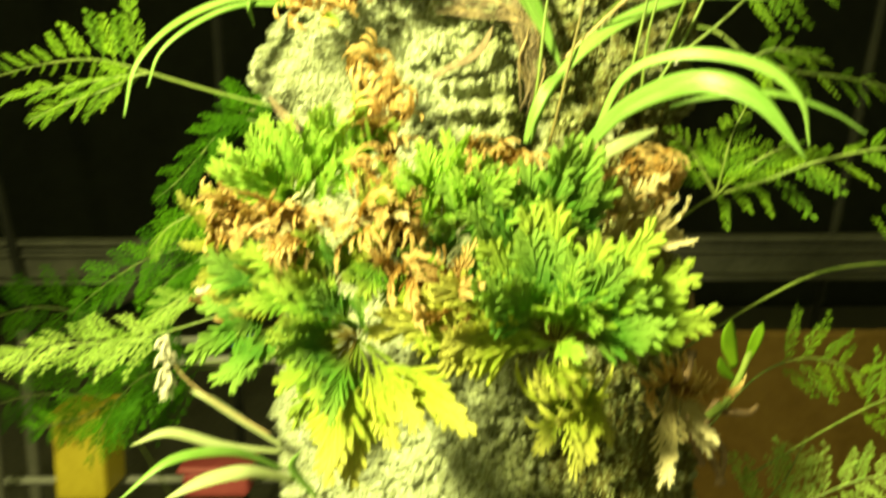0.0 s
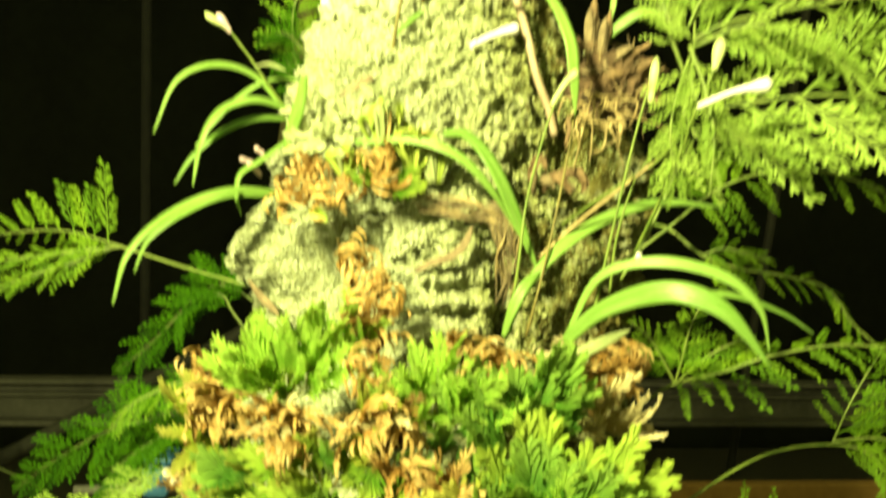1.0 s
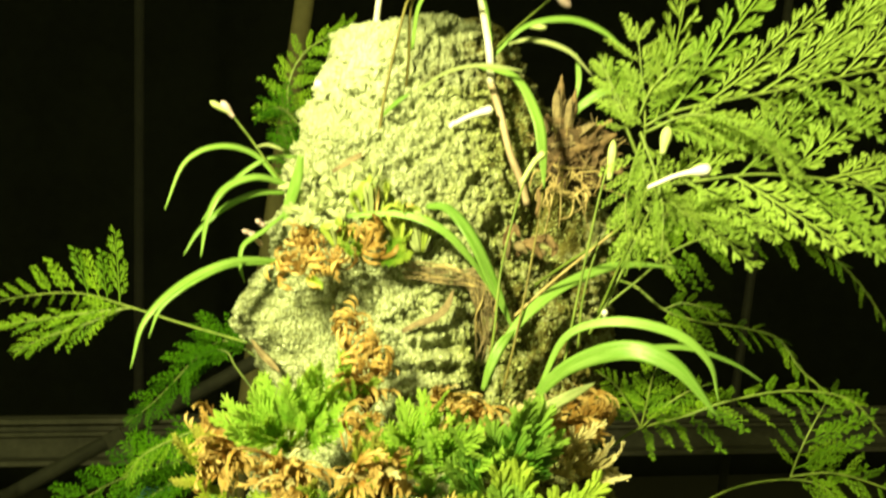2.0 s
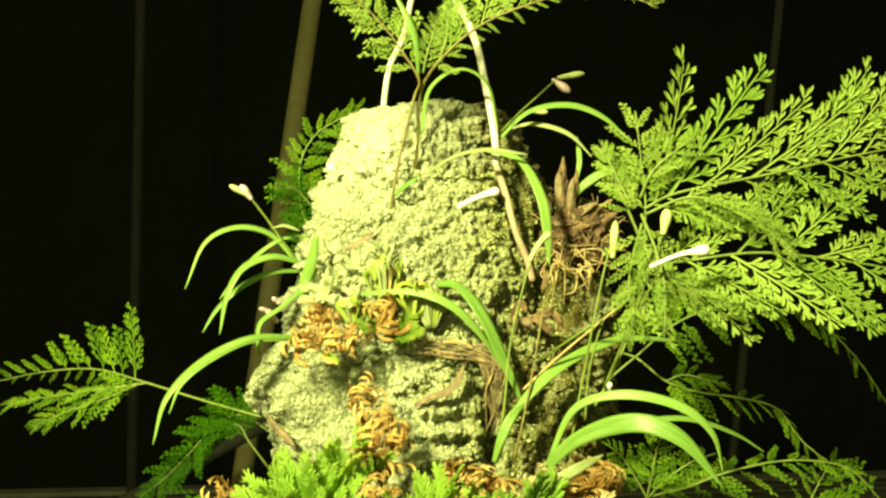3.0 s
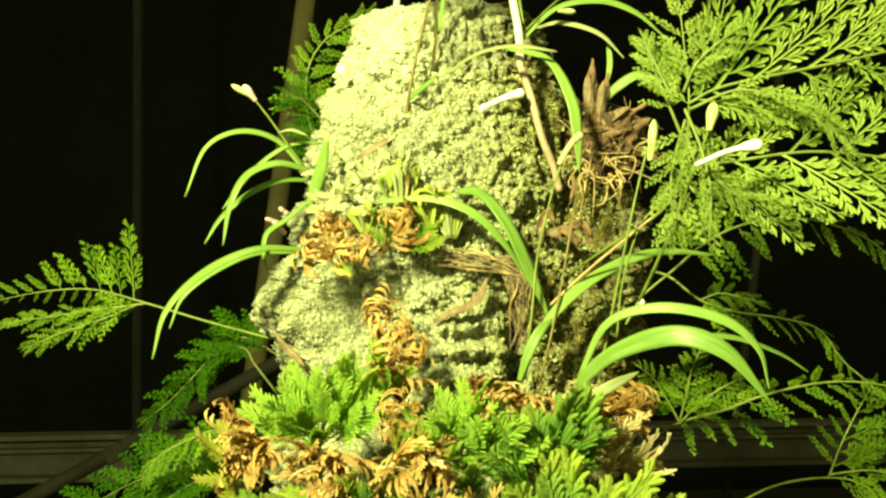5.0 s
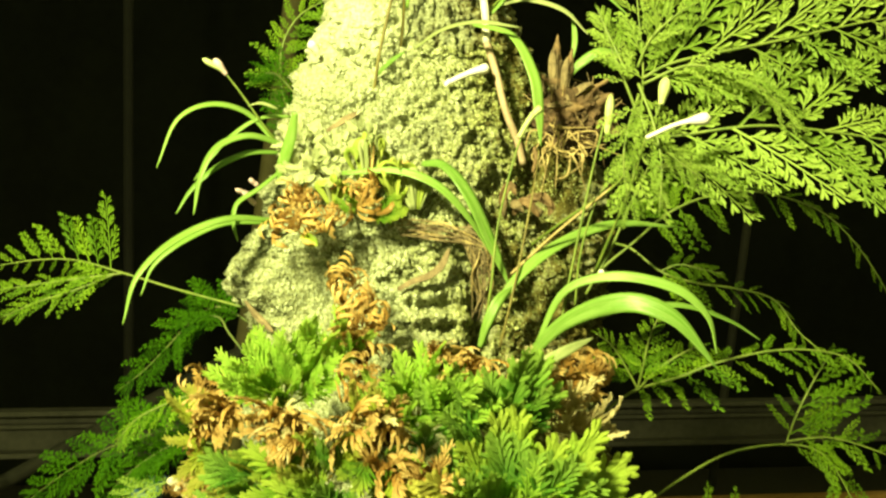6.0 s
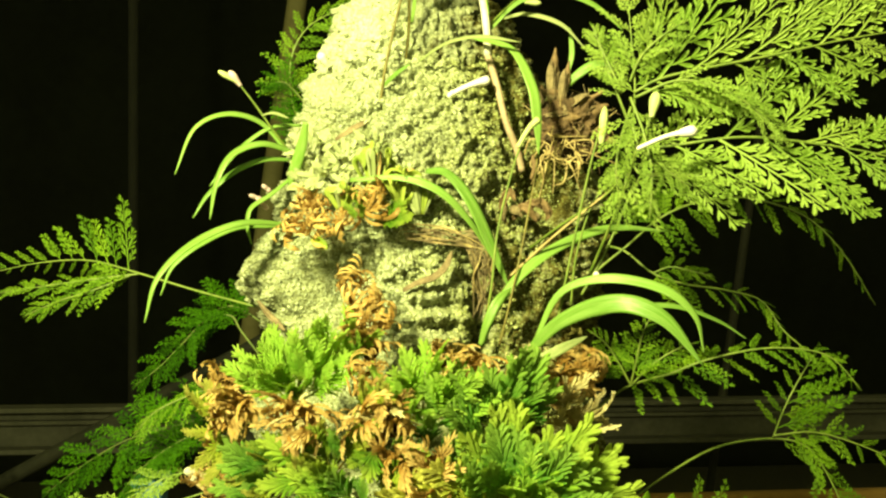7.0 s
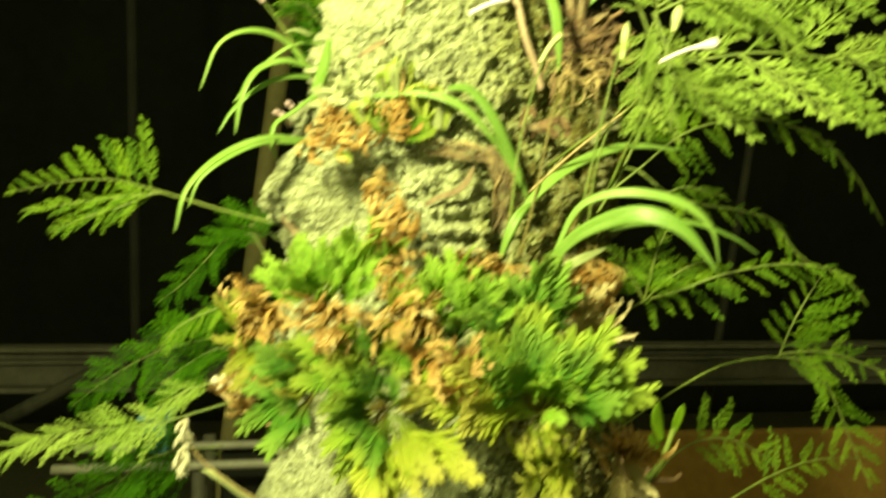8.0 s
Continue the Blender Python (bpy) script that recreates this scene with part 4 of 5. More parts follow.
blade(o, [(-0.0617, 0.404, 1.5395), (-0.0763, 0.398, 1.5383), (-0.0913, 0.394, 1.5307), (-0.1035, 0.392, 1.5187), (-0.1102, 0.390, 1.5061)], 0.0066)
blade(o, [(-0.0526, 0.380, 1.5555), (-0.0549, 0.385, 1.5448), (-0.0590, 0.390, 1.5324), (-0.0620, 0.395, 1.5219)], 0.0086, None, 82)
blade(o, [(-0.0587, 0.395, 1.5301), (-0.0710, 0.390, 1.5191), (-0.0809, 0.386, 1.5114), (-0.0823, 0.385, 1.5014), (-0.0800, 0.386, 1.4927)], 0.0052)
s = stalk(o, [(-0.0616, 0.403, 1.5430), (-0.0693, 0.398, 1.5523), (-0.0791, 0.394, 1.5659), (-0.0870, 0.392, 1.5760)])
part("bud", bud("bud", (-0.0870, 0.392, 1.5760), (-0.0930, 0.390, 1.5834), 0.0010, 0.0022, M_BUD_PINK), s)
part("bud", bud("bud", (-0.0886, 0.391, 1.5775), (-0.0985, 0.389, 1.5830), 0.0007, 0.0016, M_BUD_GREEN), s)
part("bract", strap("bract", [(-0.0763, 0.395, 1.5613), (-0.0699, 0.394, 1.5624), (-0.0619, 0.395, 1.5600)], 0.0020, M_STRAP_PALE, 40, 10), s)

o = orchid((-0.0610, 0.392, 1.5036), "pair of long narrow orchid leaves arching from the log")
blade(o, [(-0.0610, 0.392, 1.5036), (-0.0844, 0.375, 1.5032), (-0.1058, 0.360, 1.4923), (-0.1205, 0.352, 1.4754), (-0.1249, 0.348, 1.4544)], 0.0076)
blade(o, [(-0.0640, 0.394, 1.5025), (-0.0856, 0.385, 1.5016), (-0.1033, 0.376, 1.4930), (-0.1170, 0.372, 1.4810), (-0.1221, 0.370, 1.4666)], 0.0050)

o = orchid((0.0106, 0.368, 1.5257), "orchid with broad glossy green leaves hanging down the bark")
blade(o, [(0.0088, 0.370, 1.5304), (0.0181, 0.360, 1.5282), (0.0282, 0.352, 1.5147), (0.0393, 0.352, 1.4918), (0.0488, 0.353, 1.4707)], 0.0086, None, 78)
blade(o, [(-0.0297, 0.368, 1.5248), (-0.0054, 0.358, 1.5253), (0.0132, 0.352, 1.5185), (0.0283, 0.352, 1.5039), (0.0400, 0.354, 1.4864)], 0.0058, None, 60)

o = orchid((0.0501, 0.335, 1.4326), "clump of orchid with long bright arching green leaves")
blade(o, [(0.0520, 0.338, 1.4370), (0.0670, 0.322, 1.4560), (0.0870, 0.304, 1.4650), (0.1050, 0.294, 1.4590), (0.1210, 0.288, 1.4390)], 0.0112, None, 64)
blade(o, [(0.0600, 0.345, 1.4450), (0.0710, 0.338, 1.4690), (0.0910, 0.326, 1.4760), (0.1140, 0.316, 1.4710), (0.1270, 0.311, 1.4590), (0.1300, 0.308, 1.4430)], 0.0062, None, 56)
blade(o, [(0.0940, 0.360, 1.4570), (0.1100, 0.356, 1.4610), (0.1330, 0.352, 1.4620), (0.1550, 0.350, 1.4550), (0.1700, 0.349, 1.4460)], 0.0046)
blade(o, [(0.0360, 0.355, 1.4430), (0.0420, 0.350, 1.4610), (0.0550, 0.352, 1.4780), (0.0770, 0.358, 1.4930), (0.1050, 0.366, 1.5020), (0.1390, 0.372, 1.5010)], 0.0068, None, 58)
blade(o, [(0.0452, 0.330, 1.4332), (0.0564, 0.322, 1.4383), (0.0675, 0.320, 1.4440), (0.0806, 0.325, 1.4489)], 0.0060, M_STRAP_PALE, 65)
blade(o, [(0.0339, 0.350, 1.4432), (0.0367, 0.346, 1.4542), (0.0420, 0.346, 1.4649), (0.0493, 0.350, 1.4713)], 0.0060, None, 70)
s = stalk(o, [(0.0351, 0.352, 1.4425), (0.0383, 0.345, 1.4702), (0.0416, 0.345, 1.4996), (0.0484, 0.343, 1.5290), (0.0527, 0.342, 1.5419)], 0.0008)
part("bud", bud("bud", (0.0508, 0.342, 1.5397), (0.0607, 0.338, 1.5532), 0.0012, 0.0019, M_BUD_GREEN, 0.002), s)
s = stalk(o, [(0.0711, 0.345, 1.4543), (0.0765, 0.340, 1.4865), (0.0832, 0.335, 1.5235), (0.0881, 0.332, 1.5458)], 0.0008)
part("bud", bud("bud", (0.0893, 0.332, 1.5405), (0.0907, 0.330, 1.5587), 0.0012, 0.0021, M_BUD_GREEN), s)
stalk(o, [(0.0435, 0.350, 1.4432), (0.0484, 0.348, 1.4648), (0.0551, 0.352, 1.4920), (0.0631, 0.360, 1.5260), (0.0649, 0.362, 1.5369)], 0.0007, M_STEM_RED, "red_stem")
stalk(o, [(0.0807, 0.355, 1.4621), (0.0820, 0.350, 1.4868), (0.0889, 0.345, 1.5126), (0.0984, 0.340, 1.5245)], 0.0007, None, "thin_stem")
stalk(o, [(0.0933, 0.380, 1.4672), (0.1053, 0.380, 1.4879), (0.1174, 0.380, 1.5147), (0.1248, 0.375, 1.5320)], 0.0009, None, "thin_stem")
stalk(o, [(0.0492, 0.360, 1.4756), (0.0657, 0.352, 1.4922), (0.0805, 0.345, 1.5056), (0.0964, 0.338, 1.5194)], 0.0008, M_ROOT, "thin_stem")

# long white flowers
o = orchid((0.0918, 0.300, 1.5319), "white tubular orchid flower before the large fern")
stalk(o, [(0.0862, 0.340, 1.4786), (0.0897, 0.325, 1.4966), (0.0934, 0.310, 1.5159), (0.0939, 0.295, 1.5324)], 0.0008)
part("flower", bud("flower", (0.0936, 0.293, 1.5328), (0.1151, 0.279, 1.5392), 0.0009, 0.0026, M_BUD, 0.0015), o)
stalk(o, [(0.0985, 0.308, 1.5330), (0.1002, 0.302, 1.5410), (0.1026, 0.300, 1.5490)], 0.0007)
part("bud", bud("bud", (0.1026, 0.300, 1.5481), (0.1051, 0.300, 1.5598), 0.0012, 0.0026, M_BUD_GREEN), o)
o = orchid((0.0475, 0.395, 1.5846), "white slender orchid bud lying on the bark")
part("flower", bud("flower", (0.0217, 0.382, 1.5722), (0.0437, 0.380, 1.5810), 0.0014, 0.0026, M_BUD, 0.001), o)
part("flower", bud("flower", (0.0215, 0.382, 1.5713), (0.0245, 0.381, 1.5747), 0.0010, 0.0013, M_BUD), o)
o = orchid((-0.0467, 0.430, 1.6026), "tiny white flower at the edge of the bark")
part("flower", bud("flower", (-0.0428, 0.428, 1.5978), (-0.0475, 0.425, 1.6032), 0.0016, 0.0028, M_BUD), o)

# orchid on top of the log
o = orchid((0.0419, 0.400, 1.6047), "orchid with thin arching leaves near the top of the log")
blade(o, [(0.0036, 0.400, 1.6158), (0.0076, 0.390, 1.6382), (0.0229, 0.380, 1.6465), (0.0366, 0.375, 1.6369), (0.0415, 0.372, 1.6129)], 0.0056)
blade(o, [(0.0010, 0.386, 1.6440), (-0.0010, 0.380, 1.6610), (-0.0060, 0.378, 1.6740), (-0.0140, 0.380, 1.6900)], 0.0052, None, 70)
blade(o, [(-0.0200, 0.392, 1.6980), (-0.0250, 0.390, 1.6910), (-0.0280, 0.388, 1.6780), (-0.0340, 0.386, 1.6630)], 0.0042, None, 70)
blade(o, [(0.0467, 0.400, 1.6128), (0.0631, 0.395, 1.6281), (0.0842, 0.390, 1.6314), (0.1017, 0.385, 1.6244), (0.1157, 0.380, 1.6104)], 0.0054)
blade(o, [(0.0551, 0.410, 1.6223), (0.0687, 0.405, 1.6241), (0.0869, 0.400, 1.6177), (0.0989, 0.395, 1.6040)], 0.0040, M_STRAP_PALE)
blade(o, [(0.0070, 0.395, 1.5928), (0.0201, 0.380, 1.5990), (0.0363, 0.370, 1.6005), (0.0560, 0.365, 1.5974)], 0.0056, M_STRAP_PALE)
blade(o, [(0.0370, 0.390, 1.6052), (0.0538, 0.375, 1.5961), (0.0627, 0.366, 1.5751), (0.0651, 0.364, 1.5573), (0.0662, 0.364, 1.5394)], 0.0076, None, 70)
blade(o, [(0.0934, 0.410, 1.5910), (0.0956, 0.408, 1.6037), (0.0938, 0.406, 1.6179)], 0.0038, None, 70)
blade(o, [(0.0866, 0.400, 1.5792), (0.0948, 0.395, 1.5880), (0.1046, 0.390, 1.5936), (0.1151, 0.388, 1.5920)], 0.0070, None, 70)
blade(o, [(-0.0124, 0.400, 1.5793), (-0.0056, 0.390, 1.5843), (0.0017, 0.388, 1.5896)], 0.004, M_STRAP, 60)
s = stalk(o, [(0.0451, 0.400, 1.6143), (0.0601, 0.410, 1.6307), (0.0770, 0.425, 1.6477), (0.0920, 0.440, 1.6629)])
part("bud", bud("bud", (0.0920, 0.440, 1.6629), (0.1097, 0.442, 1.6670), 0.0012, 0.0022, M_BUD_GREEN), s)
part("bud", bud("bud", (0.0880, 0.438, 1.6614), (0.0986, 0.436, 1.6528), 0.0011, 0.0027, M_BUD_PINK), s)
part("bud", bud("bud", (0.0706, 0.420, 1.6357), (0.0807, 0.420, 1.6355), 0.0009, 0.0018, M_BUD_GREEN), s)

# dried bulbs and roots
o = thing("dry_bulb_cluster", (0.0899, 0.410, 1.5701), "cluster of brown withered orchid bulbs with dry roots", "orchid bulbs")
for a, b, r in [
    ((0.0832, 0.405, 1.5736), (0.0840, 0.400, 1.6045), 0.0044), ((0.0874, 0.400, 1.5743), (0.0906, 0.395, 1.5963), 0.0036), ((0.0874, 0.400, 1.5666), (0.1071, 0.385, 1.5779), 0.0050),
    ((0.0921, 0.400, 1.5621), (0.1112, 0.390, 1.5715), 0.0042), ((0.0796, 0.400, 1.5648), (0.0956, 0.390, 1.5640), 0.0040), ((0.1016, 0.400, 1.5577), (0.1166, 0.392, 1.5507), 0.0034), ((0.0771, 0.410, 1.5728), (0.0786, 0.410, 1.5855), 0.0040),
]:
    a, b, r = Vector(a), Vector(b), r * 0.8
    part("bulb", tube("bulb", [a, a.lerp(b, 0.35), a.lerp(b, 0.7), b], [r * 0.7, r, r * 0.95, r * 0.6, r * 0.12], M_HUSK, 22, 10, 0.9), o)
    for k in range(3):
        # torn papery sheaths round the bulb
        lift = Vector((0.6 * k - 0.6, -0.8, 0.3)).normalized() * r
        part("husk", strap("husk", [a + lift, a.lerp(b, 0.4) + lift * 1.15, a.lerp(b, 0.72 - 0.1 * k) + lift * 1.25], r * 1.1, M_STRIP, 60 - 40 * k, 10, False, 0.5, 0.0002), o)
# the lump of old roots and peat from which the bulbs grow
lump = bmesh.new()
bmesh.ops.create_icosphere(lump, subdivisions=5, radius=1)
for v in lump.verts:
    q = v.co.copy()
    spot = Vector((0.094 + 0.021 * q.x, 0.412 + 0.020 * q.y, 1.5610 + 0.019 * q.z))
    v.co = spot + q * (0.005 * noise.fractal(spot * 110, 0.7, 2.1, 3) + 0.003 * noise.fractal(spot * 400, 0.7, 2.1, 3))
lump_mesh = bpy.data.meshes.new("root_lump")
lump.to_mesh(lump_mesh)
lump.free()
lump_mesh.materials.append(M_PEAT)
part("root_lump", lump_mesh, o, None, "dark brown lump of old roots and peat")
root_rnd = random.Random(8)
for k in range(60):
    q = Vector((root_rnd.gauss(0, 1), -abs(root_rnd.gauss(0, 1)), root_rnd.gauss(0, 1))).normalized()
    a = Vector((0.094 + 0.021 * q.x, 0.412 + 0.020 * q.y, 1.5610 + 0.019 * q.z))
    way = Vector((root_rnd.uniform(-1, 1), root_rnd.uniform(-0.4, 0.1), root_rnd.uniform(-1, 0.7))).normalized() * root_rnd.uniform(0.006, 0.016)
    sag = Vector((root_rnd.uniform(-0.003, 0.003), -0.002, root_rnd.uniform(-0.003, 0.003)))
    part("root", tube("root", [a, a + way * 0.5 + sag, a + way], [0.0004, 0.0003, 0.0002], root_rnd.choice((M_STRIP, M_HUSK, M_ROOT)), 8, 4, 0.3), o)
for k in range(34):
    a = Vector((0.0742, 0.390, 1.5522)).lerp(Vector((0.0952, 0.388, 1.5480)), root_rnd.random()) + Vector((0, 0, root_rnd.uniform(-0.015, 0.004)))
    way = Vector((root_rnd.uniform(-1, 1), root_rnd.uniform(-0.5, 0.1), root_rnd.uniform(-1.6, 0.1))).normalized()
    size = root_rnd.uniform(0.006, 0.019)
    bend = Vector((root_rnd.uniform(-1, 1), -0.3, root_rnd.uniform(-1, 1))) * size * 0.45
    part("root", tube("root", [a, a + way * size * 0.5 + bend, a + way * size, a + way * size * 1.3 - bend], [0.0005, 0.0004, 0.0002], M_ROOT, 12, 5, 0.3), o)
o = thing("dry_leaf_knot", (0.0597, 0.385, 1.5140), "knot of curled dead brown leaves on the bark", "dead leaves")
for pts, w in [
    ([(0.0516, 0.378, 1.5051), (0.0483, 0.370, 1.5140), (0.0513, 0.368, 1.5204), (0.0548, 0.368, 1.5153)], 0.006), ([(0.0579, 0.376, 1.5103), (0.0639, 0.370, 1.5151), (0.0719, 0.369, 1.5112), (0.0712, 0.370, 1.5058)], 0.006),
    ([(0.0552, 0.377, 1.5069), (0.0591, 0.368, 1.5126), (0.0664, 0.368, 1.5047)], 0.006), ([(0.0643, 0.372, 1.5274), (0.0661, 0.370, 1.5343), (0.0643, 0.370, 1.5400)], 0.004), ([(0.0629, 0.372, 1.5115), (0.0678, 0.368, 1.5156), (0.0725, 0.367, 1.5093)], 0.005),
]:
    part("dead_leaf", strap("dead_leaf", pts, w * 0.6, M_HUSK, 75, 14, True, 0.8), o)

for a, b, r in (((0.0535, 0.372, 1.5120), (0.0590, 0.369, 1.5075), 0.0030), ((0.0600, 0.371, 1.5105), (0.0685, 0.369, 1.5070), 0.0034), ((0.0500, 0.374, 1.5060), (0.0490, 0.371, 1.5165), 0.0024)):
    a, b = Vector(a), Vector(b)
    part("stump", tube("stump", [a, a.lerp(b, 0.4) + Vector((0, -0.001, 0.0006)), b], [r * 0.6, r, r * 0.85, r * 0.3], M_STRIP, 16, 9, 0.9), o, None, "greyish brown shrivelled stump")

# low plants at the foot of the view
o = orchid((0.1257, 0.400, 1.3300), "small orchid with short bulbs and broad leaves low on the log")
for pts, w in (
    ([(0.1351, 0.388, 1.3386), (0.1314, 0.384, 1.3483), (0.1299, 0.382, 1.3551), (0.1304, 0.382, 1.3623)], 0.0080),
    ([(0.1402, 0.386, 1.3429), (0.1413, 0.381, 1.3529), (0.1433, 0.379, 1.3615)], 0.0050),
    ([(0.1354, 0.390, 1.3324), (0.1298, 0.386, 1.3380), (0.1263, 0.384, 1.3442)], 0.0050),
):
    part("leaf", strap("leaf", pts, w, M_FERN_MID, 76, 18, True, 0.12, 0.00015), o)
stalk(o, [(0.1228, 0.400, 1.3071), (0.1339, 0.390, 1.3243), (0.1425, 0.384, 1.3529)], 0.0026, None, "bulb")
stalk(o, [(0.1328, 0.400, 1.3134), (0.1424, 0.390, 1.3161), (0.1457, 0.386, 1.3204)], 0.0020, M_HUSK, "dry_bulb")
stalk(o, [(0.1153, 0.395, 1.3592), (0.1153, 0.393, 1.3658), (0.1147, 0.392, 1.3722)], 0.0020, M_HUSK, "dry_bulb")
for pts in ([(0.1188, 0.400, 1.3432), (0.1124, 0.390, 1.3232), (0.1211, 0.385, 1.2926)], [(0.1327, 0.400, 1.3200), (0.1244, 0.395, 1.3053), (0.1330, 0.390, 1.2808)], [(0.1242, 0.400, 1.3044), (0.1339, 0.395, 1.2950), (0.1302, 0.390, 1.2801)]):
    stalk(o, pts, 0.0028, M_HUSK, "root")

o = orchid((-0.0842, 0.410, 1.2907), "low clump of pale narrow orchid leaves")
blade(o, [(-0.0768, 0.400, 1.2946), (-0.1000, 0.385, 1.3035), (-0.1225, 0.375, 1.3142), (-0.1382, 0.370, 1.3101)], 0.0060, M_STRAP_PALE)
blade(o, [(-0.0771, 0.400, 1.2860), (-0.0962, 0.380, 1.3027), (-0.1200, 0.365, 1.3049), (-0.1408, 0.355, 1.2900)], 0.0060)
blade(o, [(-0.0700, 0.390, 1.2845), (-0.0866, 0.370, 1.2973), (-0.1041, 0.360, 1.2978), (-0.1201, 0.355, 1.2911)], 0.0090, M_STRAP_PALE)
blade(o, [(-0.0786, 0.410, 1.2935), (-0.0963, 0.405, 1.3085), (-0.1108, 0.400, 1.3216), (-0.1200, 0.400, 1.3259)], 0.0046, M_STRAP_PALE)
blade(o, [(-0.0581, 0.380, 1.2805), (-0.0664, 0.370, 1.2985), (-0.0633, 0.368, 1.3072)], 0.0060)
o = thing("dried_flower", (-0.1259, 0.390, 1.3557), "withered pale flower head hanging below the fern", "dried flower")
flower_rnd = random.Random(4)
stalk(o, [(-0.0822, 0.400, 1.3031), (-0.1059, 0.395, 1.3207), (-0.1218, 0.392, 1.3371), (-0.1273, 0.390, 1.3543)], 0.0007, M_ROOT, "stem")
for k in range(34):
    a = Vector((-0.1265, 0.390, 1.3564)).lerp(Vector((-0.1281, 0.390, 1.3287)), flower_rnd.random() * 0.9)
    d = Vector((flower_rnd.uniform(-1, 1), flower_rnd.uniform(-1, 0.3), flower_rnd.uniform(-1.6, 0.2))).normalized() * 0.0055
    part("petal", strap("petal", [a, a + d * 0.6 + Vector((0, 0, 0.001)), a + d + Vector((0, 0, -0.003))], flower_rnd.uniform(0.0007, 0.0016), M_WITHERED, flower_rnd.uniform(20, 90), 8, False, 0.7, 0.0001), o)
o = thing("withered_bud", (-0.1106, 0.400, 1.3724), "pale pinkish withered bud beside the dried moss", "bud")
for a, b, r in (((-0.1080, 0.400, 1.3724), (-0.1144, 0.398, 1.3749), 0.0030), ((-0.1063, 0.400, 1.3745), (-0.1080, 0.397, 1.3778), 0.0026), ((-0.1086, 0.400, 1.3710), (-0.1115, 0.397, 1.3698), 0.0026)):
    part("petal", bud("petal", a, b, 0.0014, r * 0.8, M_WITHERED), o)
stalk(bark_log, [(-0.1143, 0.425, 1.3640), (-0.0996, 0.420, 1.3535), (-0.0764, 0.400, 1.3450)], 0.0014, M_ROOT, "root")

# ---- spike moss rosettes ----


def moss_frond(name, seed, curl, material, angle=30, width=0.05, count=9, reach=0.40, cup=0.5):
    """A flat cedar-like spray of length about 1: an axis with alternate forking fingers clad in small scales."""
    rnd = random.Random(seed)
    verts, faces, run = [], [], []

    def place(x, y, z):
        z += cup * y * y * 0.6
        if abs(curl) < 1e-3:
            return Vector((x, y, z))
        r = 1 / curl
        return Vector((math.sin(x * curl) * (r - z), y * (1 - 0.12 * abs(curl) * x), r - math.cos(x * curl) * (r - z)))

    def section(x, y, ang, w, z):
        sx, sy = -math.sin(ang) * w, math.cos(ang) * w
        o = len(verts)
        verts.extend([place(x - sx, y - sy, z - 0.006), place(x, y, z + 0.012), place(x + sx, y + sy, z - 0.006)])
        run.extend([min(1.0, x)] * 3)
        return o, o + 1, o + 2

    def finger(first, x, y, ang, length, w, forks):
        """From a section outwards, bending slightly, beaded with scales, to a blunt tip."""
        n = 7
        bend, lift = rnd.uniform(-0.25, 0.25), rnd.uniform(-0.06, 0.10) * length
        rows, spots = [first], [(x, y, ang)]
        for k in range(1, n + 1):
            ang += bend / n
            x, y = x + math.cos(ang) * length / n, y + math.sin(ang) * length / n
            rows.append(section(x, y, ang, w * (0.8, 1.0, 0.85, 1.12, 0.95, 1.15, 0.9, 0.35)[k], lift * k / n))
            spots.append((x, y, ang))
        for a, b in zip(rows, rows[1:]):
            faces.extend([(a[0], a[1], b[1], b[0]), (a[1], a[2], b[2], b[1])])
        for f in range(forks):
            k = 2 + 2 * f
            s = 1 if (f + (ang > 0)) % 2 else -1
            finger(rows[k], *spots[k][:2], spots[k][2] + s * radians(rnd.uniform(18, 30)), length * (0.66 - 0.16 * f), w * 0.95, 0)

    last = section(0, 0, 0, width * 0.7, 0)
    for k in range(count):
        u = 0.22 + 0.70 * k / (count - 1)
        here = section(u, rnd.uniform(-0.01, 0.01), 0, width * 0.7, rnd.uniform(-0.01, 0.01))
        faces.extend([(last[0], last[1], here[1], here[0]), (last[1], last[2], here[2], here[1])])
        last = here
        a = (1 if k % 2 else -1) * radians(angle * rnd.uniform(0.8, 1.2) * (1.15 - 0.5 * u))
        finger(here, u, 0, a, reach * (1.12 - 0.72 * u) * rnd.uniform(0.85, 1.15), width, 2 if u < 0.7 else 1)
    finger(last, 0.92, 0, 0, 0.12, width, 0)
    return along_uv(mesh_of(name, verts, faces, material, False), run)


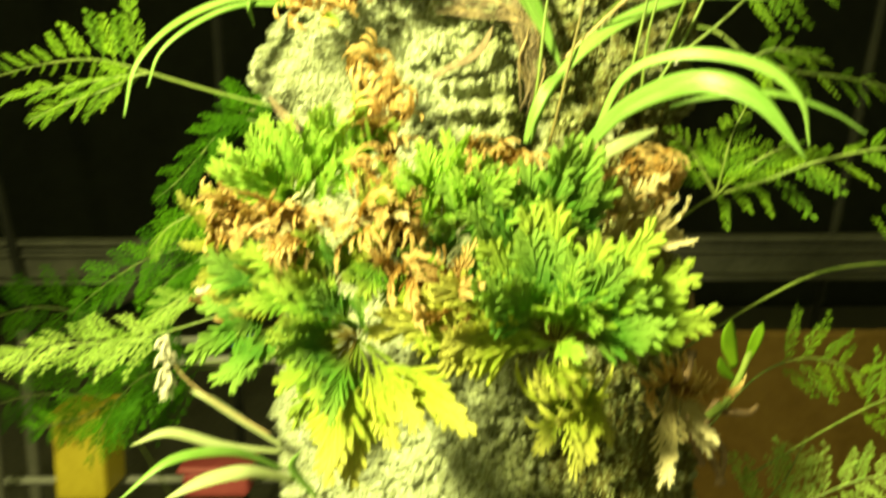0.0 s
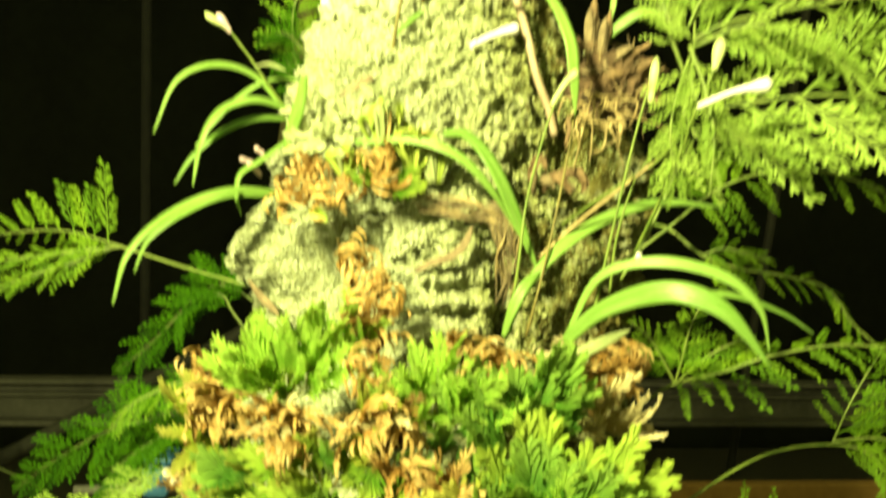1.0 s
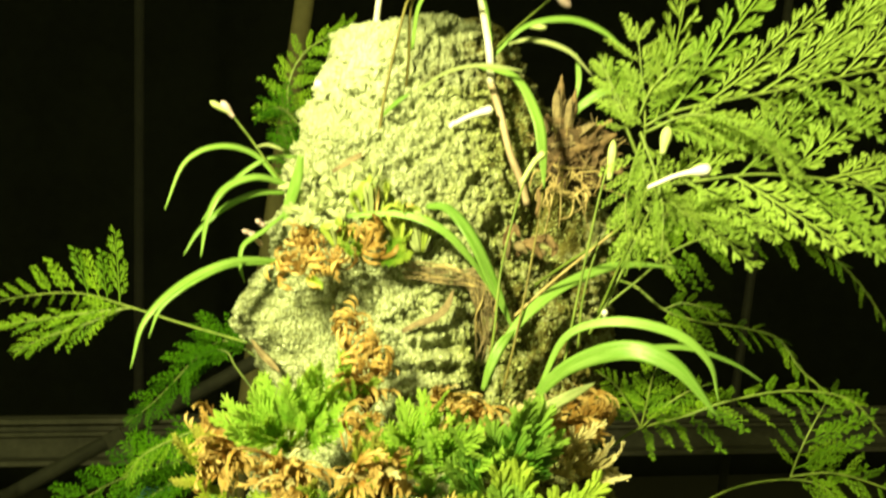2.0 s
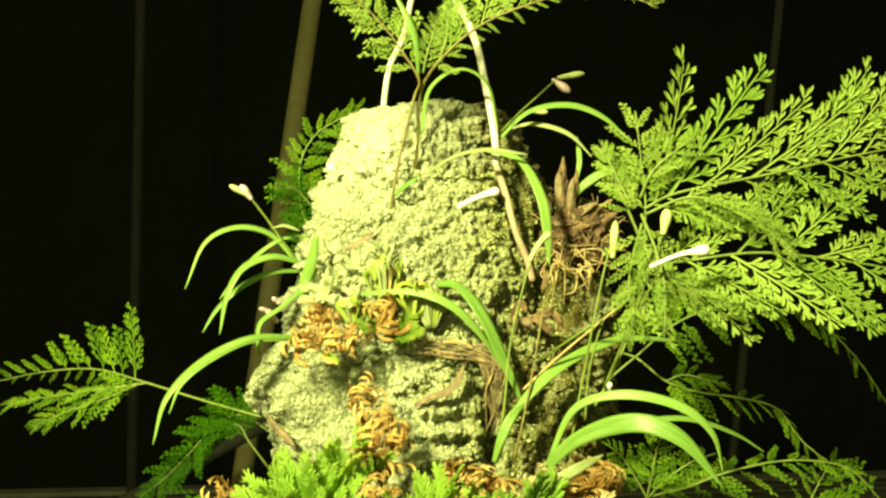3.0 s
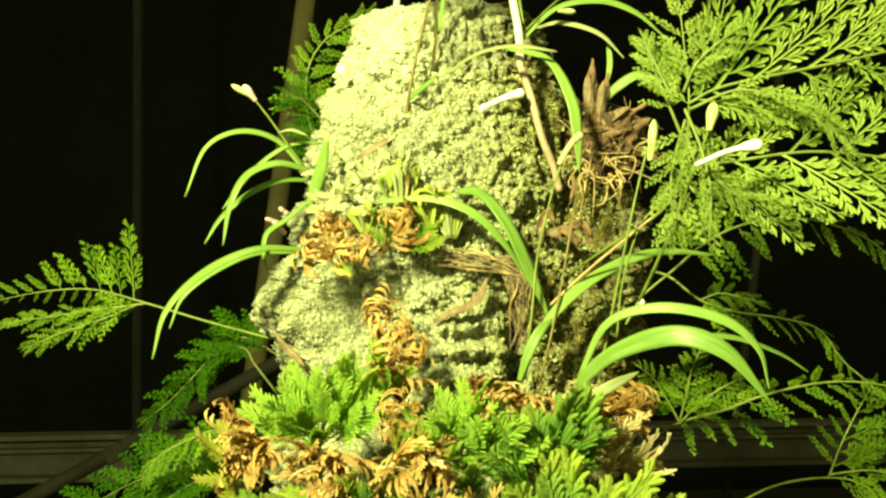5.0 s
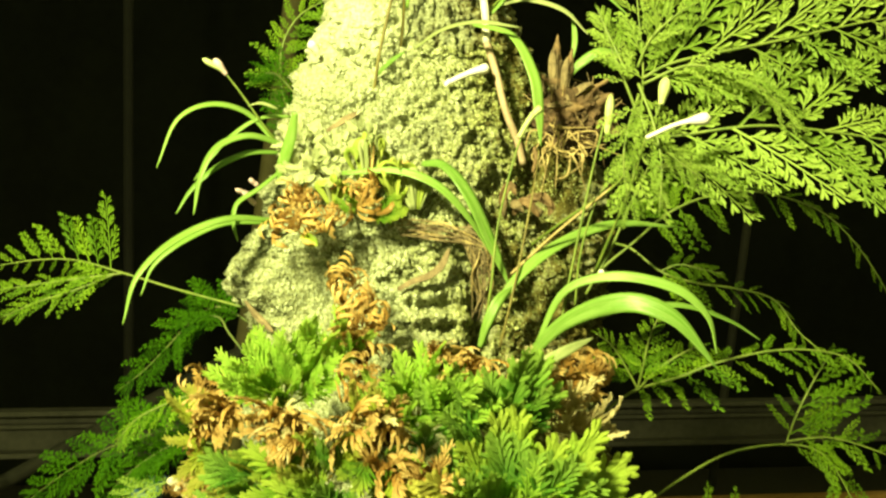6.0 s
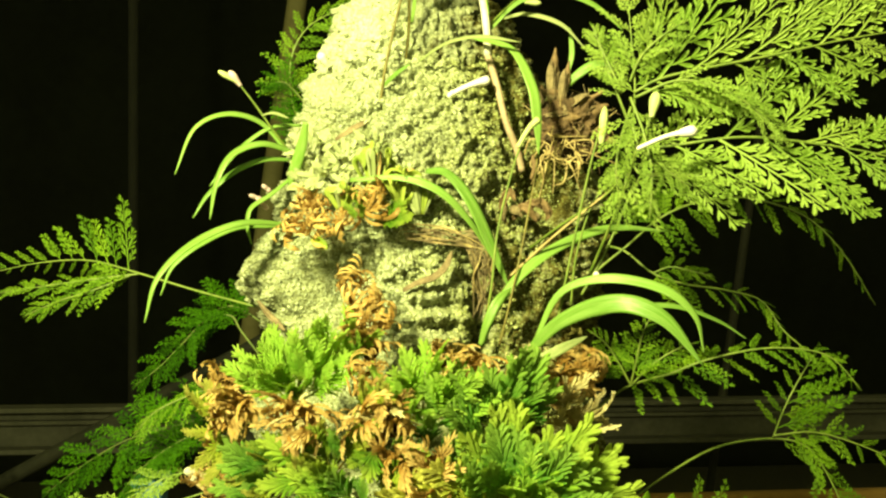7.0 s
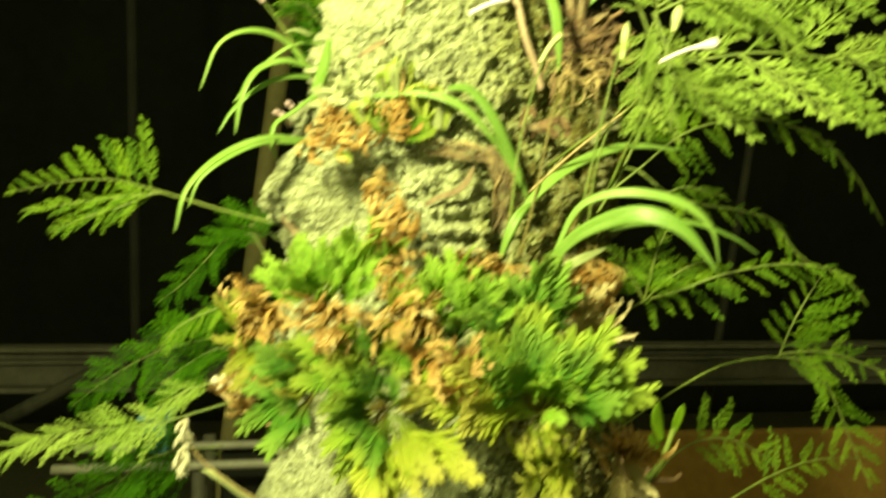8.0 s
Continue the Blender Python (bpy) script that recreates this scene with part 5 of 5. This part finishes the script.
def curl_frond(seed, material, least=2.3, most=3.9, ribbons=6, spread=15, slim=1.0):
    """A dead frond of length about 1: narrow ribbons fanned from one foot, all bowed over inwards."""
    rnd = random.Random(seed)
    verts, faces = [Vector((0, -0.03, 0)), Vector((0, 0, -0.01)), Vector((0, 0.03, 0))], []
    run = [0.0] * 3
    turn = rnd.uniform(least, most)
    for i in range(ribbons):
        fan = (i - (ribbons - 1) / 2) * radians(spread) + rnd.uniform(-0.08, 0.08)
        q1, w, n = turn * rnd.uniform(0.6, 1.3), rnd.uniform(0.014, 0.034) * slim, 10
        big = rnd.uniform(0.26, 0.36)
        rows = [0]
        for k in range(1, n + 1):
            u = k / n
            q = q1 * max(0, u - 0.15) / 0.85
            r = big * (1 - 0.35 * u)
            x, z = 0.16 * min(1, u / 0.15) + r * math.sin(q), big - r * math.cos(q) - big * 0.35 * u
            y = math.sin(fan) * (0.06 + 0.9 * u - 0.30 * u * u) + 0.02 * math.sin(7 * u + i)
            half = w * (1.0 + 0.5 * u if u < 0.85 else 0.6)
            rows.append(len(verts))
            run += [u] * 3
            verts += [Vector((x, y - half, z)), Vector((x + 0.014 * math.sin(q), y, z - 0.014 * math.cos(q))), Vector((x, y + half, z))]
        for a, b in zip(rows, rows[1:]):
            faces += [(a, a + 1, b + 1, b), (a + 1, a + 2, b + 2, b + 1)]
    return along_uv(mesh_of("dry_frond", verts, faces, material), run)


FRONDS = {}


def moss_kind(material, curl):
    # fluffy sprays of thin fingers, broad flat sprays (curl 0.3) or dry combs of inrolled ribbons (curl 2 and more)
    key = (material.name, curl)
    if key not in FRONDS:
        first = 40 + len(FRONDS) * 7
        if curl >= 2:
            FRONDS[key] = [curl_frond(first + k, material, 1.4, 3.0, 9, 9, 0.9) for k in range(3)]
            FRONDS[key] += [moss_frond("frond", first + 2 + k, curl * (0.55 + 0.17 * k), material, 17, 0.021, 8, 0.42) for k in range(4)]
        else:
            angle, width, count = (20, 0.027, 12) if curl == 0.3 else (22, 0.016, 15)
            FRONDS[key] = [moss_frond("frond", first + k, curl * (0.5 + 0.35 * k), material, angle, width, count, 0.50 if curl == 0.3 else 0.40) for k in range(4)]
    return FRONDS[key]


def rosette(at, facing, label, rings, seed):
    """Fronds round a crown. rings: number, from and to (degrees, 0 to the right, 90 up), lift off the face, length, material, curl."""
    rnd = random.Random(seed)
    ob = thing("spike_moss", at, label, "spike moss", "spike moss on the log")
    nrm = Vector(facing).normalized()
    right = Vector((0, 0, 1)).cross(nrm).normalized()
    right = right if right.x > 0 else -right
    up = nrm.cross(right)
    up = up if up.z > 0 else -up
    for count, a0, a1, lift, length, material, curl in rings:
        kinds = moss_kind(material, curl)
        count = round(count * 1.5) if curl >= 2 else count
        for k in range(count):
            a = radians(a0 + (a1 - a0) * (k + rnd.uniform(0.2, 0.8)) / count)
            loose = 1.6 if curl >= 2 else 1.7 if curl == 0.5 else 1
            e = radians(lift + (12 if curl >= 2 else 0) + rnd.uniform(-16, 16) * loose)
            out = math.cos(a) * right + math.sin(a) * up
            d = math.cos(e) * out + math.sin(e) * nrm
            if curl >= 2:
                # dry fronds stand up and roll inwards
                d = (d + Vector((0, 0, 0.35))).normalized()
            f = math.cos(e) * nrm - math.sin(e) * out
            f = f + Vector((rnd.uniform(-0.7, 0.7), rnd.uniform(-0.3, 0.3), rnd.uniform(-0.4, 0.5))) * loose
            part("frond", rnd.choice(kinds), ob, leaf_pose(Vector(at) + out * rnd.uniform(0.0, 0.004), d, f, length * (1.25 if curl >= 2 else 1) * rnd.uniform(0.75, 1.15)))
    return ob


CURLS = [curl_frond(70 + k, (M_CURL, M_CURL, M_CURL_PALE)[k % 3], 1.6, 3.8, 5, 20, 1.2) for k in range(5)]
CURLS += [moss_frond("dry_frond", 80 + k, 2.0 + 0.5 * k, (M_MOSS_DRY, M_CURL, M_MOSS_DRY)[k], 16, 0.022, 7, 0.40) for k in range(3)]


def dry_curls(at, facing, label, count, size, seed, rise=0.0, lean=0.0, kinds=None):
    """A dead rosette rolled up into a ball of curled fronds; rise stretches it upwards."""
    rnd = random.Random(seed)
    ob = thing("spike_moss", at, label, "spike moss", "spike moss on the log")
    nrm = Vector(facing).normalized()
    right = nrm.orthogonal().normalized()
    up = nrm.cross(right)
    for k in range(round(count * 0.8)):
        a = 2.4 * k + rnd.uniform(-0.3, 0.3)
        e = radians(rnd.uniform(0, 75))
        out = math.cos(a) * right + math.sin(a) * up
        d = math.cos(e) * out + math.sin(e) * nrm
        f = math.cos(e) * nrm - math.sin(e) * out
        high = rnd.random()
        root = Vector(at) + Vector((lean * high, 0, rise * high)) + out * rnd.uniform(0.0, 0.2) * size
        part("dry_frond", rnd.choice(kinds or CURLS), ob, leaf_pose(root, d, f + Vector((rnd.uniform(-0.9, 0.9), rnd.uniform(-0.4, 0.4), rnd.uniform(-0.9, 0.9))), size * rnd.uniform(0.8, 1.2)))
    return ob


PALE_CURLS = [curl_frond(90 + k, M_MOSS_PALE, 1.4, 3.0, 6, 12, 1.3) for k in range(3)]
G, D, Y, B, P = M_MOSS_GREEN, M_MOSS_DEEP, M_MOSS_YELLOW, M_MOSS_DRY, M_MOSS_PALE
F = M_MOSS_LIGHT
GREEN = "open green spike moss rosette growing on the bark"
DRY = "dried curled brown spike moss rosette on the bark"
# upper row
rosette((-0.0528, 0.318, 1.4216), (-0.2, -1, 0.5), GREEN, [(16, 10, 175, 15, 0.031, F, 0.5), (12, 30, 160, 42, 0.026, F, 0.5), (6, 0, 180, 65, 0.018, F, 0.5)], 1)
rosette((-0.0326, 0.325, 1.4328), (0, -1, 0.5), GREEN, [(8, 40, 140, 15, 0.026, F, 0.5), (4, 40, 140, 45, 0.02, F, 0.5)], 2)
rosette((0.0003, 0.300, 1.4143), (0.05, -1, 0.4), GREEN, [(16, 5, 185, 15, 0.030, F, 0.5), (12, 20, 160, 42, 0.026, F, 0.5), (6, 0, 180, 65, 0.018, F, 0.5)], 3)
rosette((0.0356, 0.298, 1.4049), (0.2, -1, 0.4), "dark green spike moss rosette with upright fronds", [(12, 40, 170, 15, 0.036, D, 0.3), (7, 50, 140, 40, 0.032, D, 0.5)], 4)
rosette((-0.0804, 0.365, 1.4032), (-0.4, -1, 0.3), DRY, [(8, 40, 200, 20, 0.027, B, 2.2), (5, 0, 180, 50, 0.022, B, 3.2), (9, 120, 280, 15, 0.028, Y, 0.5)], 5)
dry_curls((-0.0983, 0.410, 1.4151), (0.2, -0.8, 1), DRY, 13, 0.022, 28)
rosette((-0.0489, 0.292, 1.4106), (-0.1, -1, 0.3), DRY, [(11, 10, 180, 25, 0.022, B, 2.2), (6, 30, 160, 50, 0.021, B, 3.2), (4, 20, 160, 50, 0.021, P, 2.2), (3, 180, 360, 30, 0.016, B, 2.2), (7, 190, 350, 25, 0.024, G, 0.5)], 6)
rosette((-0.0179, 0.282, 1.4109), (0, -1, 0.3), DRY, [(10, 20, 170, 20, 0.023, B, 2.2), (3, 40, 150, 50, 0.020, P, 2.2), (3, 60, 130, 30, 0.024, Y, 0.5), (4, 180, 360, 30, 0.016, B, 3.2), (5, 200, 340, 20, 0.022, G, 0.3)], 7)
dry_curls((-0.0278, 0.303, 1.4317), (0.4, -0.8, 1), DRY, 11, 0.019, 29)
rosette((0.0240, 0.318, 1.4234), (0.1, -1, 0.3), DRY, [(12, 20, 170, 20, 0.026, B, 2.2), (8, 180, 360, 20, 0.022, B, 2.2)], 8)
rosette((0.0158, 0.345, 1.4317), (0.1, -1, 0.3), DRY, [(8, 20, 170, 20, 0.018, B, 2.2), (3, 60, 120, 20, 0.018, P, 2.2)], 30)
rosette((0.0672, 0.345, 1.4168), (0.3, -1, 0.2), "pale tan withered spike moss on the bark", [(9, 20, 170, 20, 0.024, B, 2.2), (7, 210, 330, 10, 0.028, P, 2.2)], 9)
dry_curls((0.0543, 0.330, 1.4344), (-0.4, -0.8, 1), "pale curled spike moss under the orchid leaves", 14, 0.020, 10, kinds=PALE_CURLS)
rosette((0.0875, 0.380, 1.4263), (0.5, -1, 0.2), DRY, [(8, -30, 120, 20, 0.020, B, 2.2), (6, 220, 330, 20, 0.024, B, 3.2)], 11)
# the long dry tuft and the tufts higher up
rosette((-0.0209, 0.330, 1.4347), (0, -1, 0.3), DRY, [(4, 80, 105, 5, 0.024, B, 2.2), (3, 80, 110, 15, 0.020, B, 2.2)], 12)
dry_curls((-0.0209, 0.334, 1.4445), (-0.2, -1, 0.8), DRY, 14, 0.020, 31, rise=0.012)
dry_curls((-0.0224, 0.338, 1.4544), (0.2, -1, 0.8), DRY, 14, 0.021, 13, rise=0.012, lean=-0.003)
dry_curls((-0.0255, 0.345, 1.4671), (-0.3, -1, 0.9), DRY, 11, 0.019, 32, rise=0.008, lean=-0.004)
dry_curls((-0.0550, 0.376, 1.5004), (-0.2, -1, 0.6), DRY, 13, 0.022, 14)
dry_curls((-0.0496, 0.376, 1.5098), (0.1, -1, 0.8), DRY, 11, 0.022, 50)
dry_curls((-0.0366, 0.368, 1.5011), (0.1, -1, 0.6), DRY, 12, 0.019, 15)
dry_curls((-0.0214, 0.366, 1.5103), (0.2, -1, 0.6), DRY, 13, 0.023, 16)
rosette((-0.0187, 0.362, 1.5037), (0.1, -1, 0.2), GREEN, [(4, -20, 40, 10, 0.020, G, 0.3), (4, 90, 170, 20, 0.016, F, 0.5)], 17)
def sprig(at, height, count, spread, label, seed):
    """A closing rosette: narrow pale fronds standing in a sheaf, rolled in at their tips."""
    rnd = random.Random(seed)
    ob = thing("spike_moss", at, label, "spike moss", "spike moss on the log")
    base = Vector(at)
    for k in range(count):
        side = (k + 0.5) / count * 2 - 1 + rnd.uniform(-0.15, 0.15)
        front = -rnd.uniform(0.1, 1.0) * (1 - 0.6 * side * side)
        h = height * rnd.uniform(0.75, 1.1) * (1 - 0.25 * abs(side))
        out = Vector((side * spread, front * spread, 0))
        hook = Vector((-side * spread * rnd.uniform(0.4, 1.3) + rnd.uniform(-0.002, 0.002), front * 0.004, 0))
        top = base + out * 1.5 + Vector((0, 0, h))
        points = [base + out * 0.3, base + out + Vector((0, 0, h * 0.55)), base + out * 1.45 + Vector((0, 0, h * 0.88)), top + hook * 0.4, top + hook - Vector((0, 0, h * 0.08)), top + hook * 1.1 - Vector((0, 0, h * rnd.uniform(0.18, 0.34)))]
        colour = M_CURL_PALE if rnd.random() < 0.12 else rnd.choice((M_SHEAF, M_SHEAF, M_STRAP_PALE))
        part("frond", strap("frond", points, rnd.uniform(0.0022, 0.0038), colour, rnd.uniform(35, 90), 18, True, 0.3, 0.00015), ob)
    return ob


SHEAF = "yellow-green spike moss sheaf curled at the tips"
sprig((-0.0170, 0.372, 1.5170), 0.029, 13, 0.0068, SHEAF, 18)
sprig((-0.0040, 0.368, 1.5110), 0.022, 12, 0.0064, SHEAF, 19)
sprig((0.0060, 0.368, 1.5080), 0.019, 10, 0.0058, SHEAF, 66)
sprig((-0.0340, 0.370, 1.5100), 0.012, 8, 0.0048, SHEAF, 67)
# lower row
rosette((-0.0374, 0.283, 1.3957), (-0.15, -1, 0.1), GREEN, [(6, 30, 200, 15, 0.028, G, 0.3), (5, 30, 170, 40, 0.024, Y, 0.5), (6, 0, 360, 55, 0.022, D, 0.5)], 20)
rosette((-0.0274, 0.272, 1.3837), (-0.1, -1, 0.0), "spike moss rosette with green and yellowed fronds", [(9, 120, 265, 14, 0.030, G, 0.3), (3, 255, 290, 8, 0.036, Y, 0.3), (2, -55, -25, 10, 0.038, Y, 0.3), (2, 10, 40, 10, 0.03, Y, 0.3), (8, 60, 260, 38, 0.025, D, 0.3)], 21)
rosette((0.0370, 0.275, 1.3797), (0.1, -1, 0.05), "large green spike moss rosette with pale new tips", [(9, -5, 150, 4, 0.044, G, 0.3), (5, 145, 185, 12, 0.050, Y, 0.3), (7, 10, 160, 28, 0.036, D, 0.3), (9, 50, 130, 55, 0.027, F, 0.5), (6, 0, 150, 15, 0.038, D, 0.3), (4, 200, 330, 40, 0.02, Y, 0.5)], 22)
rosette((0.0458, 0.290, 1.3676), (0.1, -1, -0.2), "pale yellow spike moss fronds hanging down", [(5, 240, 300, 5, 0.034, Y, 0.5), (3, 250, 290, 20, 0.028, Y, 2.2)], 23)
rosette((0.0901, 0.330, 1.3572), (0.3, -1, -0.1), "tan dried spike moss hanging down", [(4, 255, 300, 5, 0.036, P, 0.5), (5, 230, 310, 20, 0.026, B, 2.2)], 24)
rosette((-0.0947, 0.400, 1.3716), (-0.4, -1, 0.1), DRY, [(5, 100, 210, 10, 0.020, B, 2.2), (4, 130, 200, 30, 0.020, P, 3.2), (5, 190, 300, 20, 0.022, B, 2.2)], 25)
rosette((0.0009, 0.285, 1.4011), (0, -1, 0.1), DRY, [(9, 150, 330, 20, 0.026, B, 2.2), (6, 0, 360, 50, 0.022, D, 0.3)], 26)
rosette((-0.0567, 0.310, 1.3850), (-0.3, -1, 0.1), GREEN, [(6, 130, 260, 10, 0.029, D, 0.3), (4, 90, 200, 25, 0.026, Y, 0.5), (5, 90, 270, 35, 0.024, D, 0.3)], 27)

# leafy lichen, and small sprouts on the bark
L = M_LICHEN_LEAF
LEAFY = "grey-green leafy lichen fringe on the bark"
for at, turn, size, seed in (
    ((-0.0425, 0.385, 1.5293), -0.2, 0.011, 60), ((-0.0327, 0.388, 1.5386), -0.1, 0.010, 61), ((-0.0503, 0.398, 1.5455), -0.3, 0.010, 62),
    ((-0.0182, 0.392, 1.5455), 0.0, 0.009, 63), ((-0.0297, 0.378, 1.5217), 0.0, 0.009, 64), ((-0.0526, 0.390, 1.5268), -0.3, 0.009, 65),
):
    rosette(at, (turn, -1, 0.5), LEAFY, [(9, 0, 360, 15, size, L, 0.3), (7, 0, 360, 50, size * 0.8, L, 0.3)], seed)
sprout = thing("sprout", (-0.0445, 0.372, 1.4929), "small round yellow-green leaf on the bark", "leaf")
part("leaf", strap("leaf", [(-0.0485, 0.368, 1.4954), (-0.0448, 0.364, 1.4928), (-0.0407, 0.362, 1.4900)], 0.0052, M_MOSS_YELLOW, 80, 12, True, 0.3, 0.00012), sprout)
for a, b in (((-0.0727, 0.395, 1.5117), (-0.0786, 0.390, 1.5175)), ((-0.0757, 0.395, 1.5166), (-0.0820, 0.390, 1.5186)), ((-0.0717, 0.398, 1.5214), (-0.0758, 0.395, 1.5245))):
    tip = thing("root_tip", a, "pinkish new root tip at the edge of the bark", "root")
    part("tip", bud("tip", a, b, 0.0011, 0.0013, M_BUD_PINK), tip)
bead = thing("white_bead", (0.1014, 0.380, 1.4778), "tiny white bead stuck on the mossy bark", "bead")
part("bead", bud("bead", (0.1014, 0.380, 1.4755), (0.1008, 0.378, 1.4796), 0.0008, 0.0017, M_BUD), bead)
